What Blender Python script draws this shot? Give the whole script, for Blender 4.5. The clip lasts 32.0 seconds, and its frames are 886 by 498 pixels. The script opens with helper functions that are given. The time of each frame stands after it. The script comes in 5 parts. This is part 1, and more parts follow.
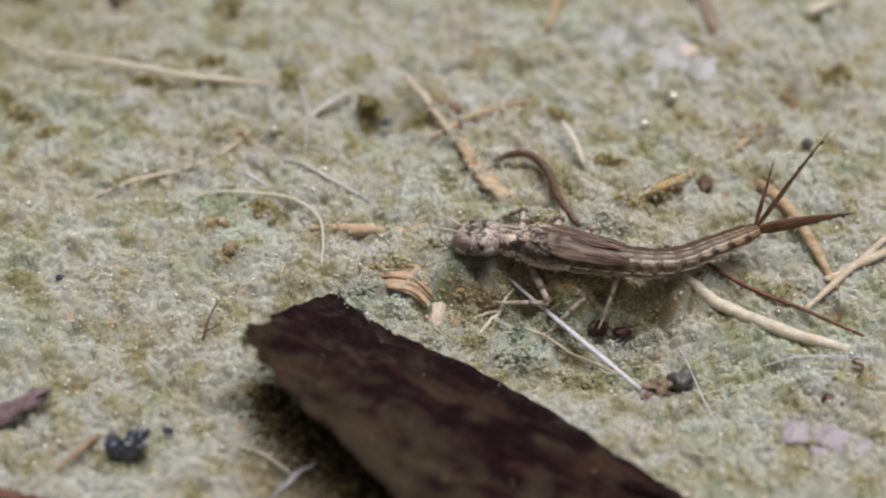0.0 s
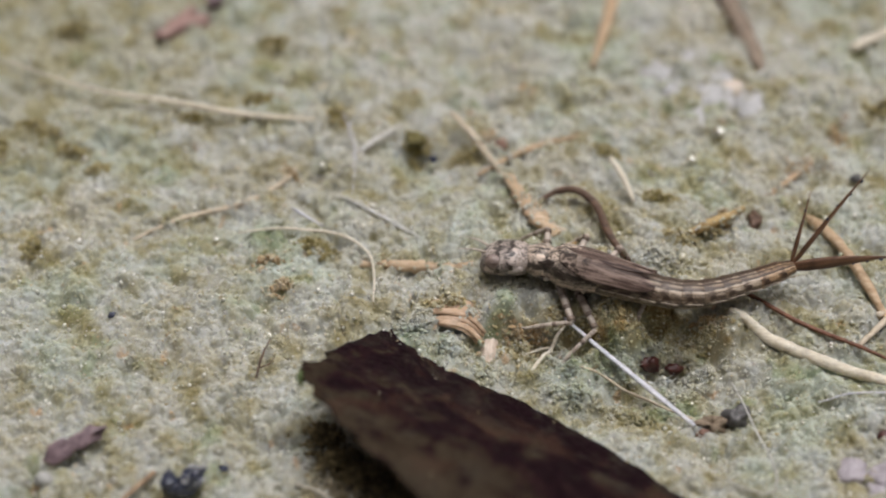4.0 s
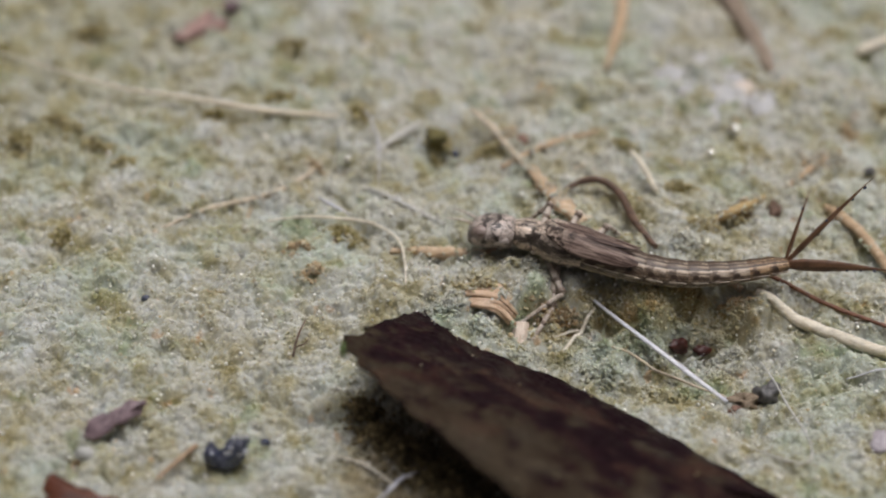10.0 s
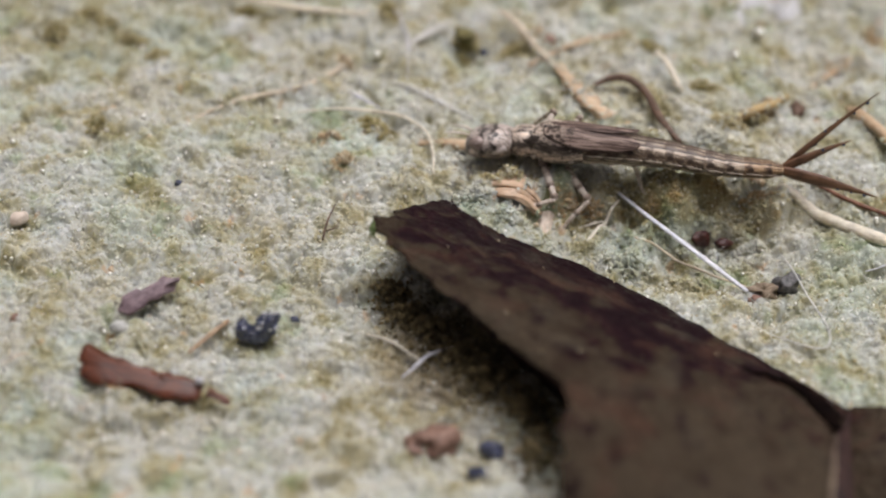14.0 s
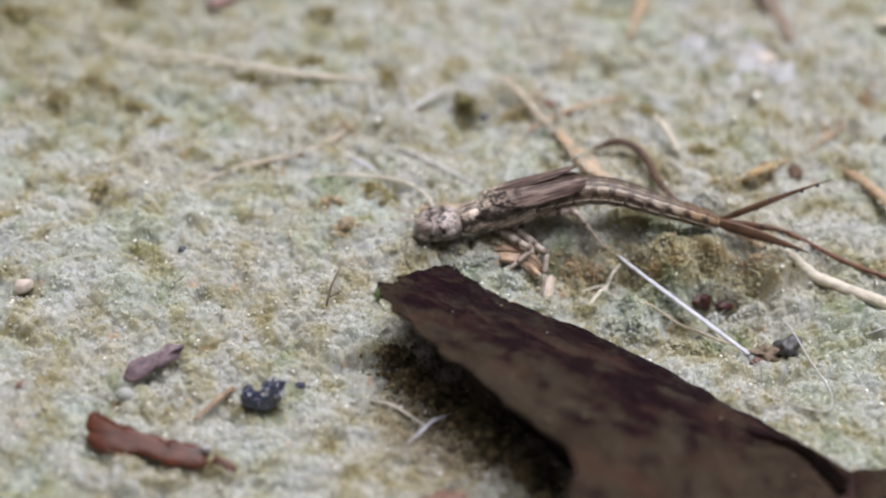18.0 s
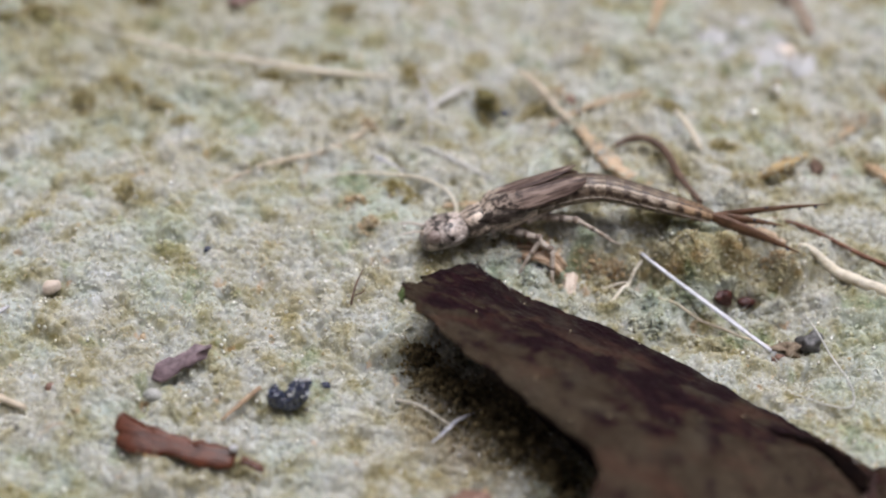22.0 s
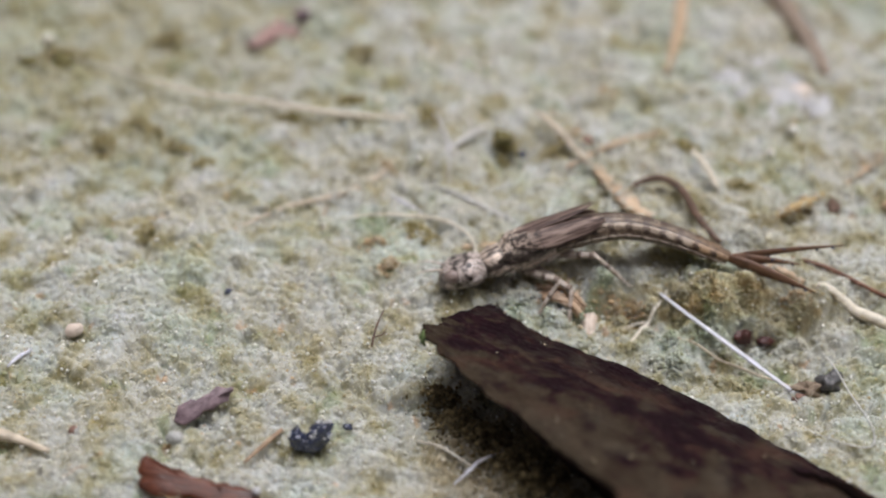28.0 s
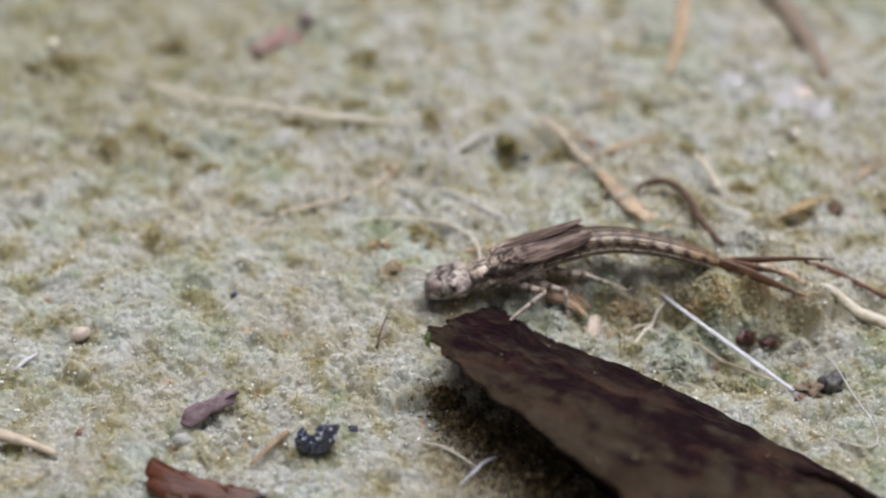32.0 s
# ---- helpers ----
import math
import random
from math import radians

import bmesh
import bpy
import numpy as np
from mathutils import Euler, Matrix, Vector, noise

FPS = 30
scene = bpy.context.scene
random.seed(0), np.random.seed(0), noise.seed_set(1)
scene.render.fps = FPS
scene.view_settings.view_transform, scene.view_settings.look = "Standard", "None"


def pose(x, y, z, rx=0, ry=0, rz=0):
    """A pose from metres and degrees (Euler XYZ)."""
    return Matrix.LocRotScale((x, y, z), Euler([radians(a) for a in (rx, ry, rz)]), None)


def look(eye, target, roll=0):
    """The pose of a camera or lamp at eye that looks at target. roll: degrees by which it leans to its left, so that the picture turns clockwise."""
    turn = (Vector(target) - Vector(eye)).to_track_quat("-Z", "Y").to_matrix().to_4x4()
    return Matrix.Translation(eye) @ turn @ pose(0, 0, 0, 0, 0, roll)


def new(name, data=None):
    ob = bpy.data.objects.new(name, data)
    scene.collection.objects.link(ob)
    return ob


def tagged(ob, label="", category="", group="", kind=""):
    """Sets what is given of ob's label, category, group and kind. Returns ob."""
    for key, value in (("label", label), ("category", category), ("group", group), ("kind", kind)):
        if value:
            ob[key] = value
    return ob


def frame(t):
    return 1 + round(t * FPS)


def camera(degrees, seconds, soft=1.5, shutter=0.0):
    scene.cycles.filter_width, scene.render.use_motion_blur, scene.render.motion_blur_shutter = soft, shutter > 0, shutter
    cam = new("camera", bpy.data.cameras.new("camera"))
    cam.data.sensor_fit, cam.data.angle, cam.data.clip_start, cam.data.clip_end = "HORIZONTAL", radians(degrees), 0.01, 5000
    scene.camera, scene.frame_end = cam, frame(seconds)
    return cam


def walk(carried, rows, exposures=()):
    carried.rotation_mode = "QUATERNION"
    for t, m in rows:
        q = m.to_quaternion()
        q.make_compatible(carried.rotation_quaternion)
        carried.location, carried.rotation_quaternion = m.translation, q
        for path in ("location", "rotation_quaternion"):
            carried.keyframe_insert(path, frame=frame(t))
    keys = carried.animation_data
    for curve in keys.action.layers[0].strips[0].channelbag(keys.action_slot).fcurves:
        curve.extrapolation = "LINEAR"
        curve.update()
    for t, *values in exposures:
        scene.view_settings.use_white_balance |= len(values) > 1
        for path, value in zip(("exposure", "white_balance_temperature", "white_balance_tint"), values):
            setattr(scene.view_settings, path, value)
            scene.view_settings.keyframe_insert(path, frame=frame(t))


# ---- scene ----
# All sizes below are in millimetres and are scaled to metres by MM.
MM = 0.001
cam = camera(30.0, 32.0, soft=2.1)
cam.data.dof.use_dof = True
cam.data.dof.focus_distance = 73.0 * MM
cam.data.dof.aperture_fstop = 27.0
PATH = [
    (0, 6.231, -51.013, 53.313, 45.111, -0.239, 2.477),
    (0.5, 6.020, -50.769, 53.490, 44.959, -0.362, 2.354),
    (1, 6.006, -50.639, 53.653, 45.175, -0.294, 2.262),
    (1.5, 5.569, -50.994, 53.488, 45.915, -0.368, 2.155),
    (2, 5.431, -50.903, 53.398, 45.744, -0.118, 2.441),
    (2.5, 4.876, -50.992, 53.307, 45.816, -0.140, 2.464),
    (3, 4.744, -51.200, 53.216, 46.203, 0.010, 2.620),
    (3.5, 4.604, -50.977, 53.436, 46.244, 0.138, 2.688),
    (5.5, 3.969, -51.024, 53.356, 46.497, -0.142, 2.453),
    (6, 3.874, -51.327, 52.926, 46.836, -0.209, 2.312),
    (6.5, 3.737, -51.723, 52.671, 46.821, -0.218, 2.067),
    (7, 3.541, -51.572, 52.887, 46.401, -0.163, 1.617),
    (7.5, 2.653, -52.198, 52.399, 46.988, -0.356, 0.998),
    (8, 2.010, -52.734, 52.127, 47.580, -0.645, 0.501),
    (8.5, 1.870, -53.092, 52.250, 48.264, -0.615, 0.274),
    (9, 1.235, -53.697, 51.988, 49.031, -1.029, 0.283),
    (9.5, 0.657, -54.475, 51.249, 49.616, -1.264, 0.625),
    (10, 0.457, -54.753, 50.757, 49.086, -1.242, 1.094),
    (10.5, 0.138, -55.057, 50.747, 48.693, -1.355, 1.320),
    (11, -0.302, -55.526, 50.375, 49.016, -1.585, 1.297),
    (11.5, -0.087, -56.384, 49.537, 49.680, -1.723, 1.315),
    (12, 0.291, -56.704, 49.771, 48.706, -1.674, 1.576),
    (12.5, -0.143, -57.171, 49.679, 48.352, -1.923, 1.476),
    (13, -0.007, -57.796, 48.994, 48.384, -1.843, 1.629),
    (13.5, 0.085, -57.806, 49.409, 47.596, -1.692, 1.971),
    (15.5, 0.078, -57.826, 49.476, 47.448, -1.373, 2.235),
    (16, -0.298, -58.030, 49.311, 47.852, -1.430, 2.152),
    (16.5, -0.116, -57.716, 49.845, 48.179, -1.244, 2.234),
    (17, 0.303, -57.702, 50.011, 48.683, -1.084, 2.145),
    (17.5, -0.007, -57.509, 50.285, 48.763, -1.281, 1.830),
    (18, -0.636, -57.894, 50.062, 49.443, -1.585, 1.561),
    (18.5, -0.393, -57.675, 50.716, 49.109, -1.361, 1.917),
    (19, -0.860, -58.021, 50.499, 49.037, -1.373, 1.820),
    (19.5, -0.878, -58.010, 50.301, 48.799, -1.145, 1.817),
    (20, -0.754, -57.655, 50.820, 48.635, -1.006, 1.948),
    (20.5, -0.564, -57.790, 50.856, 48.688, -0.915, 1.998),
    (21, -0.655, -57.780, 50.743, 48.840, -0.944, 1.789),
    (21.5, -0.881, -57.773, 50.873, 48.847, -0.995, 1.761),
    (22, -0.899, -57.617, 51.219, 48.575, -0.910, 1.808),
    (22.5, -0.875, -57.844, 50.783, 49.216, -0.798, 1.822),
    (23, -0.823, -57.591, 51.016, 48.970, -0.749, 1.787),
    (23.5, -1.009, -57.534, 51.288, 48.940, -0.735, 1.781),
    (24, -1.175, -57.751, 51.067, 49.470, -0.711, 1.930),
    (24.5, -1.171, -57.772, 51.028, 49.534, -0.493, 1.964),
    (25, -1.256, -57.811, 51.262, 49.426, -0.511, 2.008),
    (25.5, -1.188, -57.579, 51.557, 49.457, -0.424, 2.042),
    (27.5, -1.240, -57.532, 51.596, 49.659, -0.453, 1.816),
    (28, -1.284, -57.738, 51.668, 49.804, -0.418, 1.902),
    (28.5, -1.395, -57.582, 51.920, 49.584, -0.348, 1.938),
    (29, -1.347, -57.617, 51.690, 49.787, -0.279, 2.016),
    (29.5, -1.247, -57.493, 51.857, 49.695, -0.209, 2.123),
    (30, -1.159, -57.417, 51.943, 49.492, -0.122, 2.209),
    (30.5, -1.171, -57.445, 51.974, 49.528, -0.039, 2.227),
    (31, -1.084, -57.500, 51.909, 49.814, 0.081, 2.084),
    (31.5, -0.989, -57.825, 51.790, 50.017, -0.031, 1.916),
    (32, -1.372, -58.259, 51.777, 50.088, -0.204, 1.811),
]
walk(cam, [(t, pose(x * MM, y * MM, z * MM, rx, ry, rz)) for t, x, y, z, rx, ry, rz in PATH],
     [(0, -0.10, 6330, 11.9), (9, -0.22, 6270, 11.6), (11.5, -0.16, 6260, 12.5), (13, 0.0, 6280, 13.3), (18, 0.18, 5960, 14.6), (21, 0.17, 6000, 14.6), (24, 0.11, 6070, 13.5), (32, 0.05, 6050, 13.3)])

# ---- light ----
SUN = Vector((0.14, 0.13, 0.98)).normalized()
world = bpy.data.worlds.new("sky")
scene.world = world
world.use_nodes = True
wn = world.node_tree.nodes
sky = wn.new("ShaderNodeTexSky")
sky.sky_type, sky.sun_disc = "NISHITA", False
sky.sun_elevation = math.asin(SUN.z)
sky.sun_rotation = math.atan2(SUN.x, SUN.y)
wn["Background"].inputs[1].default_value = 0.098
sky.air_density, sky.dust_density, sky.ozone_density = 0.06, 5.0, 0.1
world.node_tree.links.new(sky.outputs[0], wn["Background"].inputs[0])
sun_data = bpy.data.lights.new("sun", "SUN")
sun_data.energy, sun_data.angle, sun_data.color = 2.75, radians(40.0), (1.0, 0.985, 0.965)
sun = new("sun", sun_data)
sun.matrix_world = look(SUN * 0.6, (0, 0, 0))


# ---- materials ----
class Nodes:
    """A small builder for node materials; lengths of textures are in millimetres."""

    def __init__(self, name):
        self.mat = bpy.data.materials.new(name)
        self.mat.use_nodes = True
        self.tree = self.mat.node_tree
        self.bsdf = self.tree.nodes["Principled BSDF"]
        coord = self.tree.nodes.new("ShaderNodeTexCoord")
        scale = self.tree.nodes.new("ShaderNodeMapping")
        scale.inputs["Scale"].default_value = (1 / MM,) * 3
        self.link(coord.outputs["Object"], scale.inputs["Vector"])
        self.mm = scale.outputs[0]

    def link(self, a, b):
        self.tree.links.new(a, b)

    def put(self, socket, value):
        if isinstance(value, bpy.types.NodeSocket):
            self.link(value, socket)
        else:
            socket.default_value = value

    def noise(self, scale, detail=3.0, rough=0.6, distort=0.0, stretch=None):
        n = self.tree.nodes.new("ShaderNodeTexNoise")
        n.inputs["Scale"].default_value, n.inputs["Detail"].default_value = scale, detail
        n.inputs["Roughness"].default_value, n.inputs["Distortion"].default_value = rough, distort
        source = self.mm
        if stretch:
            m = self.tree.nodes.new("ShaderNodeMapping")
            m.inputs["Scale"].default_value = stretch
            self.link(self.mm, m.inputs[0])
            source = m.outputs[0]
        self.link(source, n.inputs["Vector"])
        return n.outputs["Fac"]

    def voronoi(self, scale, feature="F1"):
        n = self.tree.nodes.new("ShaderNodeTexVoronoi")
        n.feature = feature
        n.inputs["Scale"].default_value = scale
        self.link(self.mm, n.inputs["Vector"])
        return n.outputs["Distance"]

    def ramp(self, fac, stops):
        r = self.tree.nodes.new("ShaderNodeValToRGB")
        e = r.color_ramp.elements
        while len(e) < len(stops):
            e.new(0.5)
        for el, (at, col) in zip(e, stops):
            el.position = at
            el.color = (*col, 1) if len(col) == 3 else (col[0],) * 3 + (1,)
        self.link(fac, r.inputs[0])
        return r.outputs[0]

    def mix(self, fac, a, b, kind="MIX"):
        m = self.tree.nodes.new("ShaderNodeMix")
        m.data_type, m.blend_type = "RGBA", kind
        self.put(m.inputs[0], fac)
        self.put(m.inputs[6], a if isinstance(a, bpy.types.NodeSocket) else (*a, 1))
        self.put(m.inputs[7], b if isinstance(b, bpy.types.NodeSocket) else (*b, 1))
        return m.outputs[2]

    def math(self, op, a, b=0.0, clamp=False):
        m = self.tree.nodes.new("ShaderNodeMath")
        m.operation, m.use_clamp = op, clamp
        self.put(m.inputs[0], a)
        self.put(m.inputs[1], b)
        return m.outputs[0]

    def axis(self, which):
        s = self.tree.nodes.new("ShaderNodeSeparateXYZ")
        self.link(self.mm, s.inputs[0])
        return s.outputs[which]

    def island(self):
        return self.tree.nodes.new("ShaderNodeNewGeometry").outputs["Random Per Island"]

    def chance(self):
        return self.tree.nodes.new("ShaderNodeObjectInfo").outputs["Random"]

    def bump(self, height, strength=0.5, depth=0.1):
        b = self.tree.nodes.new("ShaderNodeBump")
        b.inputs["Strength"].default_value, b.inputs["Distance"].default_value = strength, depth * MM
        self.link(height, b.inputs["Height"])
        self.link(b.outputs[0], self.bsdf.inputs["Normal"])

    def done(self, color, rough=0.7, spec=0.4, trans=0.0, sss=0.0, coat=0.0, ior=1.5, depth=0.6):
        i = self.bsdf.inputs
        i["IOR"].default_value = ior
        self.put(i["Base Color"], color if isinstance(color, bpy.types.NodeSocket) else (*color, 1))
        self.put(i["Roughness"], rough)
        i["Specular IOR Level"].default_value = spec
        i["Transmission Weight"].default_value = trans
        i["Coat Weight"].default_value, i["Coat Roughness"].default_value = coat, 0.12
        if sss:
            i["Subsurface Weight"].default_value = sss
            i["Subsurface Radius"].default_value = (depth * MM, 0.93 * depth * MM, 0.77 * depth * MM)
            i["Subsurface Scale"].default_value = 1.0
        return self.mat


def silt_color(n):
    """The colour of the bed by place: cream silt, olive and green algae, a few orange spots, and an ochre patch about the hollow."""
    patch, clump = n.noise(0.16, 3), n.noise(0.55, 4, 0.6)
    base = n.ramp(clump, [(0.33, (0.245, 0.22, 0.115)), (0.42, (0.335, 0.322, 0.23)), (0.50, (0.385, 0.386, 0.33)), (0.66, (0.435, 0.45, 0.425))])
    tint = n.ramp(patch, [(0.36, (1.0, 0.94, 0.84)), (0.5, (1, 1, 1)), (0.64, (0.88, 1.0, 0.86))])
    c = n.mix(0.55, base, tint, "MULTIPLY")
    c = n.mix(0.6, c, n.ramp(n.noise(2.9, 3, 0.6), [(0.38, (0.78, 0.77, 0.66)), (0.48, (0.97, 0.965, 0.94)), (0.58, (1.08, 1.08, 1.09))]), "MULTIPLY")
    c = n.mix(n.ramp(n.noise(0.36, 3, 0.6), [(0.60, (0,)), (0.68, (0.55,))]), c, (0.21, 0.27, 0.14))
    c = n.mix(n.ramp(n.noise(0.95, 2, 0.5, 0.3), [(0.68, (0,)), (0.74, (0.6,))]), c, (0.43, 0.27, 0.14))
    # Light falloff painted into the far-left corner, in the olive of its algae.
    gx, gy = n.math("MULTIPLY", n.math("ADD", n.axis(0), 24.0), 0.05), n.math("MULTIPLY", n.math("SUBTRACT", n.axis(1), 21.0), 0.06)
    corner_falloff = n.math("ADD", n.math("ADD", n.math("MULTIPLY", gx, gx), n.math("MULTIPLY", gy, gy)), n.math("MULTIPLY", n.math("SUBTRACT", clump, 0.5), 2.0))
    c = n.mix(n.ramp(corner_falloff, [(0.0, (0.55,)), (0.9, (0,))]), c, (0.25, 0.235, 0.125))
    # Brown rotted litter, with part of the leaf's shadow put into its colour.
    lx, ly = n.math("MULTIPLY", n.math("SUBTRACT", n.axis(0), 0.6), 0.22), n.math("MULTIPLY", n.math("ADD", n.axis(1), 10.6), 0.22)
    litter_shade = n.math("ADD", n.math("ADD", n.math("MULTIPLY", lx, lx), n.math("MULTIPLY", ly, ly)), n.math("MULTIPLY", n.math("SUBTRACT", n.noise(0.8, 4), 0.5), 1.4))
    c = n.mix(n.ramp(litter_shade, [(0.2, (0.75,)), (1.0, (0,))]), c, (0.19, 0.145, 0.08))
    dx, dy = n.math("MULTIPLY", n.math("SUBTRACT", n.axis(0), 10.4), 0.135), n.math("MULTIPLY", n.math("ADD", n.axis(1), 0.2), 0.85)
    far = n.math("ADD", n.math("MULTIPLY", dx, dx), n.math("MULTIPLY", dy, dy))
    far = n.math("ADD", far, n.math("MULTIPLY", n.math("SUBTRACT", n.noise(0.9, 4), 0.5), 3.6))
    return n.mix(n.ramp(far, [(0.1, (0.6,)), (0.9, (0,))]), c, n.ramp(clump, [(0.36, (0.26, 0.15, 0.055)), (0.48, (0.33, 0.27, 0.12)), (0.6, (0.40, 0.37, 0.20))]))


def mat_ground():
    n = Nodes("algae_silt")
    grain = n.noise(6, 3, 0.6)
    n.bump(grain, 0.5, 0.1)
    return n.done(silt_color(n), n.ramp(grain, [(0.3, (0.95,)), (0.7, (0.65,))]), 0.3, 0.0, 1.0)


def mat_silt_grain():
    """Soft crumbs of algae that let light through."""
    n = Nodes("silt_grain")
    c = silt_color(n)
    c = n.mix(0.6, c, n.ramp(n.island(), [(0.0, (0.90, 0.87, 0.74)), (0.3, (0.95, 0.945, 0.89)), (0.5, (1.03, 1.03, 1.0)), (0.9, (1, 1, 1)), (0.96, (1.0, 0.92, 0.80)), (1.0, (0.95, 0.80, 0.62))]), "MULTIPLY")
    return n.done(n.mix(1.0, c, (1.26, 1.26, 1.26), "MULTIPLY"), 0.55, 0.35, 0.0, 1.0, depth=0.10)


def mat_grain(name, stops, rough=0.5, spec=0.5, trans=0.0, ior=1.5, sss=0.0, relief=0.5):
    n = Nodes(name)
    c = n.ramp(n.island(), stops)
    c = n.mix(0.35, c, n.ramp(n.noise(9, 3), [(0.3, (0.45, 0.43, 0.3)), (0.7, (1.0, 1.0, 0.95))]), "MULTIPLY")
    if relief:
        n.bump(n.noise(20, 3), relief, 0.05)
    return n.done(c, rough, spec, trans, sss, ior=ior, depth=0.1)


def mat_fibre(name, dark, light, along=(0.3, 6, 6), rough=0.5, spec=0.4, sss=0.0):
    n = Nodes(name)
    g = n.noise(1.2, 5, 0.65, 0.3, along)
    c = n.ramp(g, [(0.3, dark), (0.68, light)])
    c = n.mix(n.math("MULTIPLY", n.ramp(n.noise(1.6, 4), [(0.52, (0,)), (0.7, (1,))]), 0.45), c, tuple(v * 0.5 for v in dark))
    n.bump(n.math("ADD", g, n.math("MULTIPLY", n.noise(9, 3), 0.5)), 0.5, 0.08)
    return n.done(c, rough, spec, 0.0, sss)


def mat_leaf():
    n = Nodes("dead_leaf")
    blot, fine = n.noise(0.55, 5, 0.62, 0.5), n.noise(3.2, 5, 0.65)
    # Distance from the back rim of the leaf, along which the dark stain runs.
    s = n.math("SUBTRACT", 5.21, n.math("ADD", n.math("MULTIPLY", n.axis(0), 0.70), n.math("MULTIPLY", n.axis(1), 0.803)))
    s = n.math("ADD", s, n.math("MULTIPLY", n.math("MAXIMUM", n.math("SUBTRACT", n.axis(0), 2.0), 0.0), 0.85))
    stain = n.math("ADD", n.math("MULTIPLY", s, 0.088), n.math("MULTIPLY", n.math("SUBTRACT", blot, 0.5), 2.2))
    c = n.ramp(stain, [(0.30, (0.013, 0.003, 0.006)), (0.42, (0.025, 0.007, 0.010)), (0.50, (0.042, 0.028, 0.017)), (0.85, (0.070, 0.052, 0.033))])
    c = n.mix(n.ramp(n.noise(0.9, 5, 0.65), [(0.56, (0,)), (0.63, (0.85,))]), c, (0.016, 0.006, 0.008))
    c = n.mix(n.ramp(n.noise(0.5, 4, 0.6, 0.4), [(0.52, (0,)), (0.68, (0.55,))]), c, (0.076, 0.062, 0.044))
    c = n.mix(n.ramp(n.noise(0.3, 4, 0.6, 0.6), [(0.54, (0,)), (0.66, (0.6,))]), c, (0.082, 0.040, 0.026))
    c = n.mix(n.ramp(n.noise(1.4, 4, 0.6), [(0.6, (0,)), (0.68, (0.5,))]), c, (0.05, 0.045, 0.03))
    c = n.mix(0.6, c, n.ramp(fine, [(0.3, (0.4, 0.38, 0.38)), (0.7, (1, 1, 1))]), "MULTIPLY")
    n.bump(n.math("ADD", fine, n.math("MULTIPLY", n.noise(1.1, 4), 1.6)), 0.9, 0.35)
    return n.done(c, n.ramp(fine, [(0.3, (0.8,)), (0.7, (0.5,))]), 0.10)


GROUND = mat_ground()
LEAF = mat_leaf()


# ---- mesh helpers ----
def part(name, data, material, parent=None, label="", at=(0, 0, 0), smooth=True):
    """Links a bmesh (or a mesh) in millimetres as one object."""
    if isinstance(data, bmesh.types.BMesh):
        mesh = bpy.data.meshes.new(name)
        bmesh.ops.scale(data, vec=(MM,) * 3, verts=data.verts)
        data.to_mesh(mesh)
        data.free()
        mesh.polygons.foreach_set("use_smooth", [smooth] * len(mesh.polygons))
        mesh.materials.append(material)
    else:
        mesh = data
    ob = new(name, mesh)
    ob.location = Vector(at) * MM
    if parent is not None:
        ob.parent = parent
    if label:
        tagged(ob, label)
    return ob


def empty(name, at, label, category, group=""):
    ob = new(name)
    ob.empty_display_size = MM
    ob.location = Vector(at) * MM
    return tagged(ob, label, category, group)


def array_mesh(name, verts, faces, material, smooth=True):
    """A mesh in millimetres out of numpy arrays; all faces have the same number of corners."""
    mesh = bpy.data.meshes.new(name)
    k = faces.shape[1]
    mesh.vertices.add(len(verts))
    mesh.vertices.foreach_set("co", (verts * MM).astype(np.float32).ravel())
    mesh.loops.add(faces.size)
    mesh.loops.foreach_set("vertex_index", faces.astype(np.int32).ravel())
    mesh.polygons.add(len(faces))
    mesh.polygons.foreach_set("loop_start", np.arange(0, faces.size, k, dtype=np.int32))
    mesh.polygons.foreach_set("use_smooth", np.full(len(faces), smooth))
    mesh.update(calc_edges=True)
    mesh.materials.append(material)
    return mesh


def bent(points, steps):
    """A smooth line through the points, in steps pieces."""
    p = [Vector(q) for q in points]
    p = [p[0] * 2 - p[1], *p, p[-1] * 2 - p[-2]]
    n, out = len(p) - 3, []
    for k in range(steps + 1):
        u = k / steps * n
        i = min(int(u), n - 1)
        f = u - i
        a, b, c, d = p[i:i + 4]
        out.append(0.5 * (2 * b + (c - a) * f + (2 * a - 5 * b + 4 * c - d) * f * f + (3 * b - a - 3 * c + d) * f ** 3))
    return out


def tube(points, radii, sides=8, steps=12, flat=1.0, rough=0.0, seed=0, up=(0, 0, 1)):
    """A tapered, slightly uneven rod along a bent line; flat squeezes it across."""
    rng = random.Random(seed)
    line = bent(points, steps)
    bm, rings = bmesh.new(), []
    for k, p in enumerate(line):
        way = (line[min(k + 1, steps)] - line[max(k - 1, 0)]).normalized()
        side = way.cross(Vector(up))
        side = side.normalized() if side.length > 1e-4 else Vector((1, 0, 0))
        top = side.cross(way)
        u = k / steps * (len(radii) - 1)
        i = min(int(u), len(radii) - 2)
        r = radii[i] + (radii[i + 1] - radii[i]) * (u - i)
        ring = []
        for s in range(sides):
            a = 2 * math.pi * s / sides
            q = r * (1 + rough * rng.uniform(-1, 1))
            ring.append(bm.verts.new(p + side * math.cos(a) * q + top * math.sin(a) * q * flat))
        rings.append(ring)
    for a, b in zip(rings, rings[1:]):
        for s in range(sides):
            bm.faces.new((a[s], a[(s + 1) % sides], b[(s + 1) % sides], b[s]))
    bm.faces.new(rings[0][::-1])
    bm.faces.new(rings[-1])
    return bm


